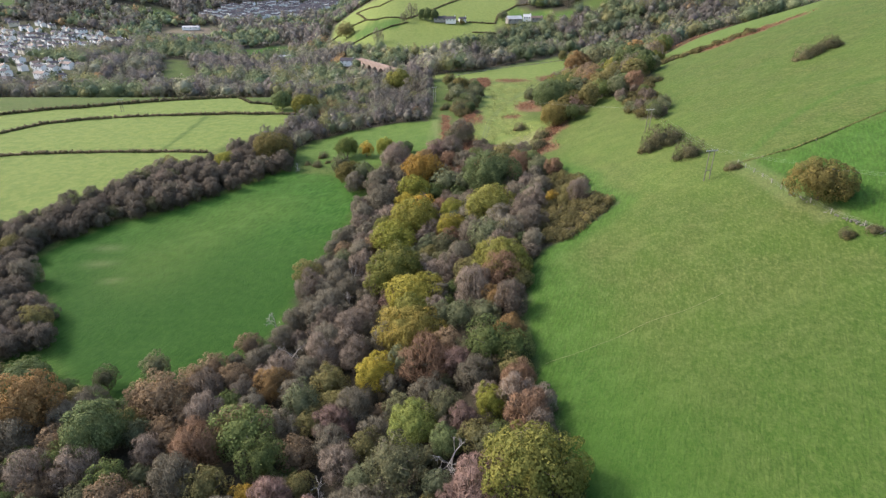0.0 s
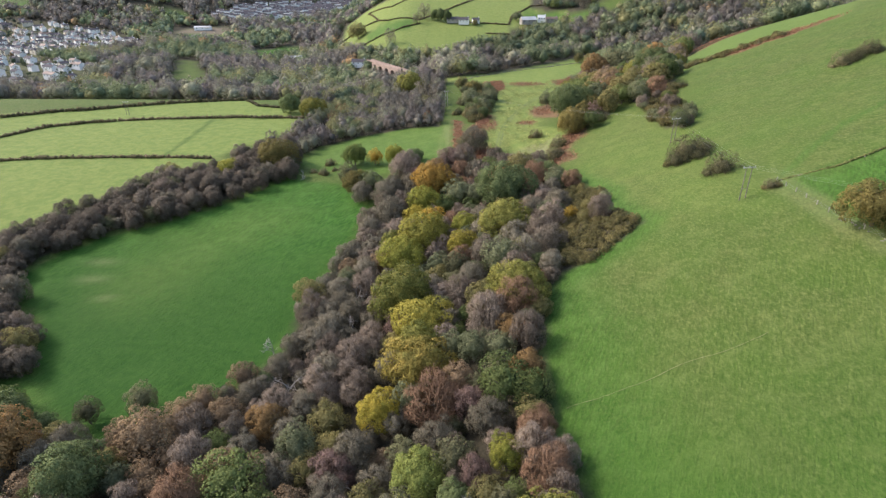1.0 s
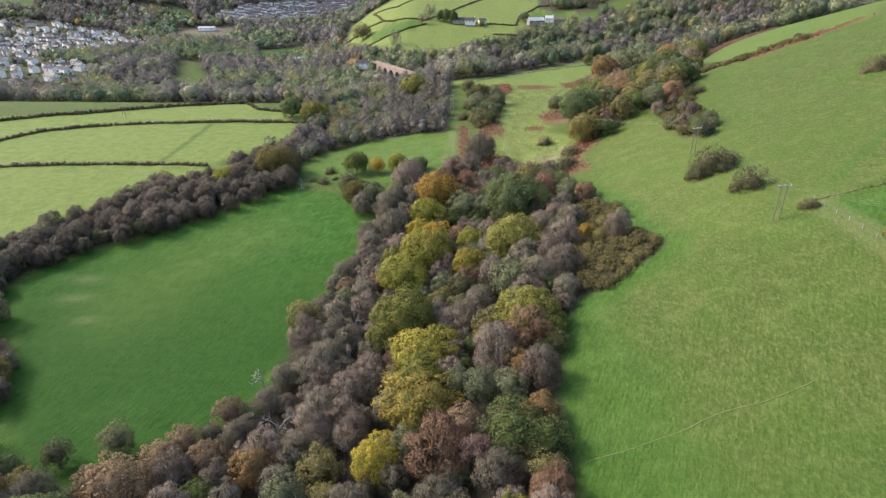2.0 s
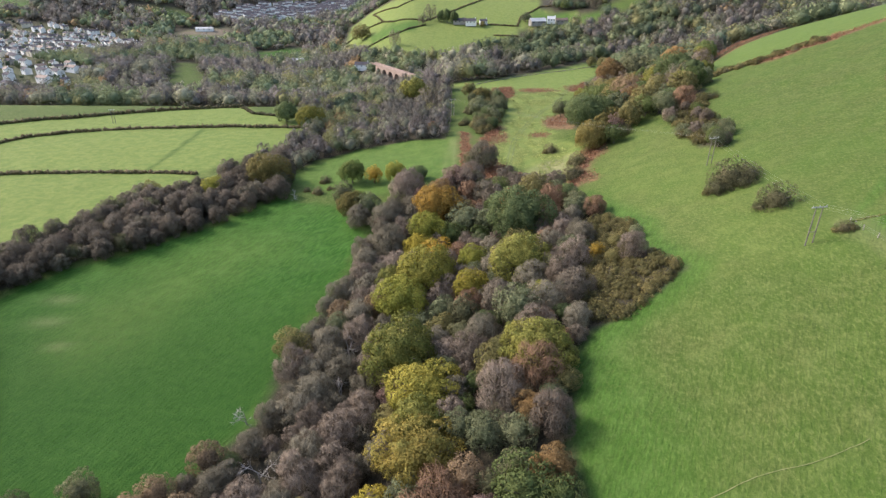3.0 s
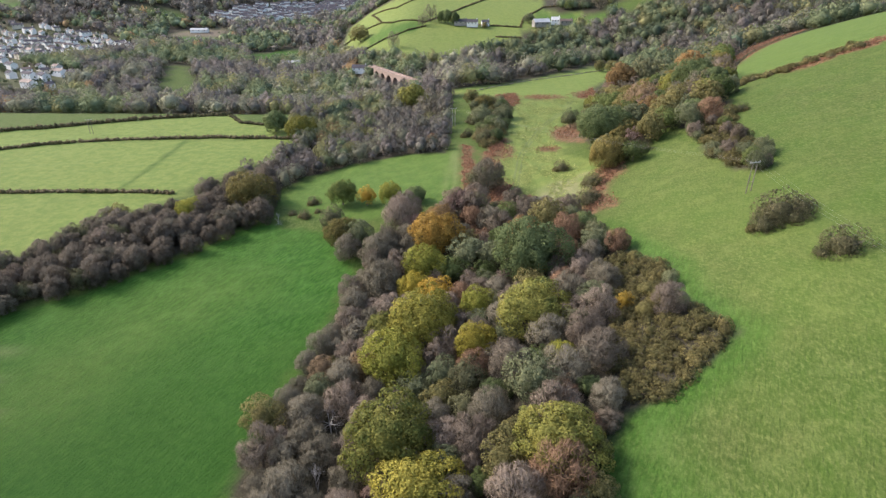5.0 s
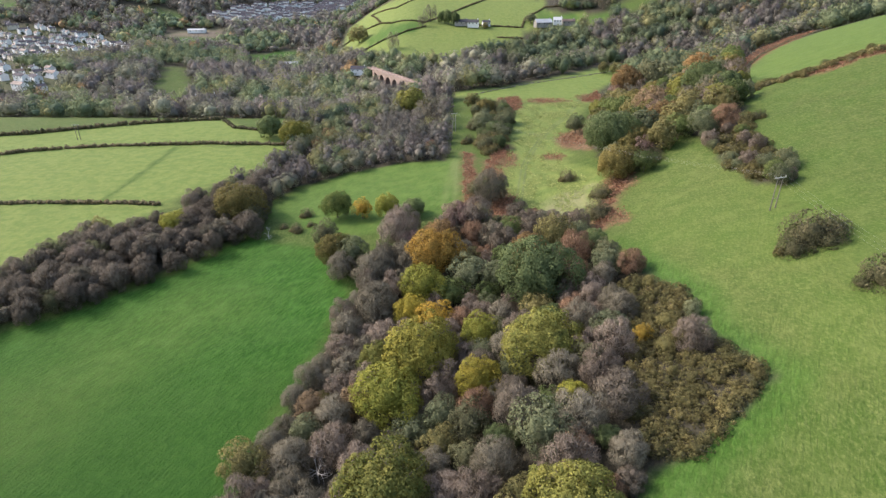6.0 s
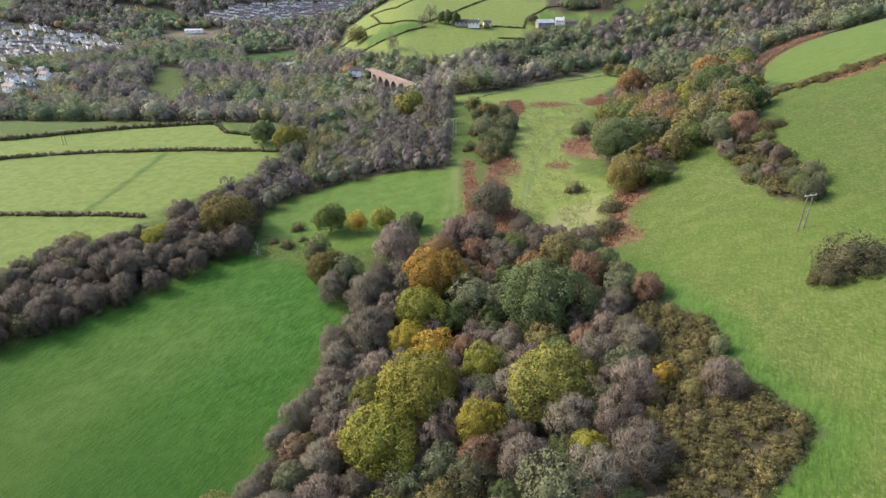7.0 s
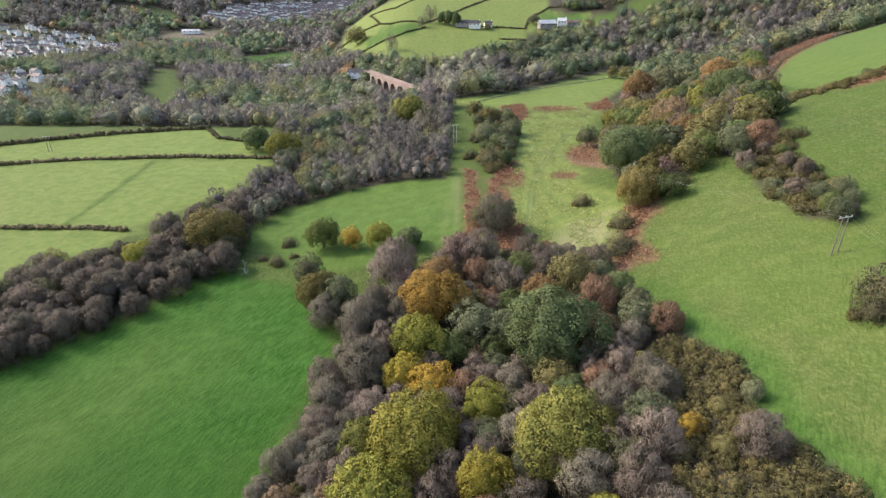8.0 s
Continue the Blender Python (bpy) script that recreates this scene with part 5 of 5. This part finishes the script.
for k, (x, y, wide, deep, eaves, ridge, wall_mat, roof_mat, name, label) in enumerate(farm):
    house(name, label, Matrix.LocRotScale((x, y, gz(x, y) + (3.0 if y < 600 else 1.5)), Euler((0, 0, 0.12 * (k % 4) - 0.1)), None), wide, deep, eaves, ridge, wall_mat, roof_mat, 3)

# ---------------------------------------------------------------- power line, fences and walls
POLE_WOOD = plain("weathered_pole", (0.13, 0.115, 0.1), (0.22, 0.2, 0.175), 2.0)
STEEL = plain("galvanised_steel", (0.45, 0.46, 0.47), (0.6, 0.6, 0.6), 2.0, 0.45, metal=0.6)
WIRE = plain("aluminium_wire", (0.3, 0.3, 0.3), (0.42, 0.42, 0.42), 1.0, 0.4, metal=0.5)
POST = plain("weathered_post", (0.3, 0.28, 0.24), (0.45, 0.42, 0.37), 3.0)


def h_pole(x, y, turn, high=8.2, wood=None, label="twin-legged dark wooden power pole with steel cross-arm"):
    """Two wooden poles under a steel cross-arm that carries three insulators."""
    ob = thing("power_pole", label, "power pole", Matrix.LocRotScale((x, y, gz(x, y)), Euler((0, 0, turn)), None), "poles of the power line")
    for side in (-0.75, 0.75):
        v, f = tube([(side, 0, -0.6), (side, 0, high * 0.5), (side, 0, high)], [0.14, 0.125, 0.1], 8)
        child("leg", mesh_of("leg", v, [f], wood or POLE_WOOD, True), ob)
    bm = bmesh.new()
    box(bm, (-1.7, -0.09, high - 0.35), (1.7, 0.09, high - 0.15))
    part("cross_arm", bm, STEEL, ob)
    bm = bmesh.new()
    box(bm, (-0.8, -0.05, high * 0.32), (0.8, 0.05, high * 0.32 + 0.12))
    part("brace", bm, POLE_WOOD, ob)
    for side in (-1.5, 0.0, 1.5):
        v, f = tube([(side, 0, high - 0.15), (side, 0, high - 0.02), (side, 0, high + 0.18)], [0.06, 0.11, 0.05], 8)
        child("insulator", mesh_of("insulator", v, [f], STEEL, True), ob)
    return ob


POLES = [(104.0, 78.0), (69.8, 144.1), (75.2, 208.2), (-5.3, 360.0)]
for k, (x, y) in enumerate(POLES):
    near = POLES[max(0, k - 1)], POLES[min(len(POLES) - 1, k + 1)]
    turn = math.atan2(near[1][1] - near[0][1], near[1][0] - near[0][0]) - math.pi / 2
    if k == 3:
        h_pole(x, y, turn, 9.5, PALE_BARK, "twin-legged bleached pale power pole with steel cross-arm")
    else:
        h_pole(x, y, turn)
h_pole(-205.7, 368.2, 0.2)
for (x0, y0), (x1, y1) in zip(POLES, POLES[1:]):
    long = math.hypot(x1 - x0, y1 - y0)
    ux, uy = -(y1 - y0) / long, (x1 - x0) / long
    for off in (-1.5, 0.0, 1.5):
        p, q = Vector((x0 + ux * off, y0 + uy * off, gz(x0, y0) + 8.38)), Vector((x1 + ux * off, y1 + uy * off, gz(x1, y1) + (9.6 if y1 > 350 else 8.38)))
        pts = [p.lerp(q, k / 16) - Vector((0, 0, long * 0.06 * (k / 16) * (1 - k / 16))) for k in range(17)]
        v, f = tube(pts, [0.007] * 17, 4)
        tagged(new("power_cable", mesh_of("power_cable", v, [f], WIRE, True)), "thin grey overhead power cable between the poles", "cable", "cables of the power line")


def fence(line, step, label):
    """Weathered posts with three strands of wire."""
    spots = along(line, step)
    ob = thing("wire_fence", label, "fence", pose(0, 0, 0))
    shared = None
    for x, y in spots:
        if shared is None:
            bm = bmesh.new()
            box(bm, (-0.07, -0.07, -0.4), (0.07, 0.07, 1.15))
            bmesh.ops.bevel(bm, geom=bm.edges[:], offset=0.015, segments=1)
            shared = bpy.data.meshes.new("post")
            bm.to_mesh(shared)
            bm.free()
            shared.materials.append(POST)
        post = child("post", shared, ob)
        post.location, post.rotation_euler = (x, y, gz(x, y)), (random.uniform(-0.08, 0.08), random.uniform(-0.08, 0.08), random.uniform(0, 3))
    for high in (0.4, 0.75, 1.05):
        v, f = tube([(x, y, gz(x, y) + high) for x, y in spots], [0.012] * len(spots), 3)
        child("wire", mesh_of("wire", v, [f], WIRE), ob)


def stone_wall(line, name, label, wide, high, count, size):
    """A tumbled field wall: loose stones heaped along a line."""
    rng = np.random.default_rng(int(abs(line[0][0])) + 17)
    spots = along(line, 0.4)
    iv, jf = ICO[1]
    pieces = []
    for k in range(count):
        x, y = spots[int(rng.integers(len(spots)))] + rng.normal(size=2) * wide
        if math.sin(x * 0.9 + y * 0.5) < -0.3 and rng.random() < 0.75:
            continue
        s = size * rng.uniform(0.5, 1.3, 3)
        pieces.append((iv * s * (1 + rng.uniform(-0.25, 0.25, (len(iv), 1))) + np.array([x, y, gz(x, y) + rng.uniform(0, high)]), jf))
    tagged(new(name, mesh_of(name, *join(pieces), STONE_MOSSY)), label, "wall")


fence(LINES["wall_e"], 4.0, "old post and wire fence along the hill track")
stone_wall(LINES["wall_e"][1:], "field_wall", "tumbled grey stone wall remains beside the fence", 0.35, 0.3, 150, 0.24)
hedge(LINES["wall_f"], 0.7, 0.3, LEAVES["bank"], "low grassy bank across the hill pasture", 0.16, 9, "field_bank")
stone_wall(LINES["wall_f"], "field_wall", "few tumbled stones of an old pasture wall", 0.3, 0.15, 60, 0.17)
hedge(LINES["wall_g"], 1.3, 0.8, LEAVES["willow"], "overgrown grassy field bank along the hilltop", 0.3, 10, "field_bank")
stone_wall(LINES["wall_s"], "field_wall", "grey stone wall beside the track in the valley field", 0.3, 0.5, 600, 0.36)


def footpath(line, wide):
    """A trodden line in the grass, a hand above the sward's mean level."""
    rng = np.random.default_rng(31)
    spots = along(line, 0.8)
    spots = spots + np.stack([np.zeros(len(spots)), 0.4 * np.sin(spots[:, 0] * 0.35) + 0.04 * rng.normal(size=len(spots))], axis=1)
    z = sward(spots[:, 0], spots[:, 1]) + 0.09
    half = wide / 2 * rng.uniform(0.6, 1.3, len(spots))
    v = np.concatenate([np.stack([spots[:, 0], spots[:, 1] - half, z], axis=1), np.stack([spots[:, 0], spots[:, 1] + half, z], axis=1)])
    n = len(spots)
    k = np.arange(n - 1)
    me = mesh_of("footpath", v, [np.stack([k, k + 1, k + 1 + n, k + n], axis=1)], plain("trodden_earth", (0.115, 0.14, 0.048), (0.185, 0.19, 0.085), 1.5))
    tagged(new("footpath", me), "narrow trodden path through hill pasture", "path", kind="structure")


def wheel_rut(line, wide):
    """A wheel's rut pressed into the rough grass, running away up the valley."""
    rng = np.random.default_rng(int(line[0][0] * 10))
    spots = along(line, 1.2)
    mid = spots[:, 0] + 0.25 * np.sin(spots[:, 1] * 0.12)
    half = wide / 2 * rng.uniform(0.5, 1.4, len(spots))
    sides = []
    for side in (-1, 1):
        x = mid + side * half
        sides.append(np.stack([x, spots[:, 1], sward(x, spots[:, 1]) + 0.06], axis=1))
    k, n = np.arange(len(spots) - 1), len(spots)
    me = mesh_of("wheel_rut", np.concatenate(sides), [np.stack([k, k + 1, k + 1 + n, k + n], axis=1)], RUT_EARTH)
    tagged(new("wheel_rut", me), "wheel rut worn through rough grass", "track", kind="structure")


RUT_EARTH = plain("rutted_grass", (0.09, 0.125, 0.03), (0.16, 0.185, 0.06), 0.6)
footpath(LINES["path"], 0.12)
RUT = [(74.8, 447.8), (58.2, 395.9), (49.0, 375.2), (38.4, 348.2), (30.5, 324.6), (24.3, 299.0), (20.4, 275.4), (18.3, 257.4), (17.8, 242.4)]
for off in (-0.9, 0.9):
    wheel_rut([(x + off, y) for x, y in RUT], 0.8)

clear_stock()
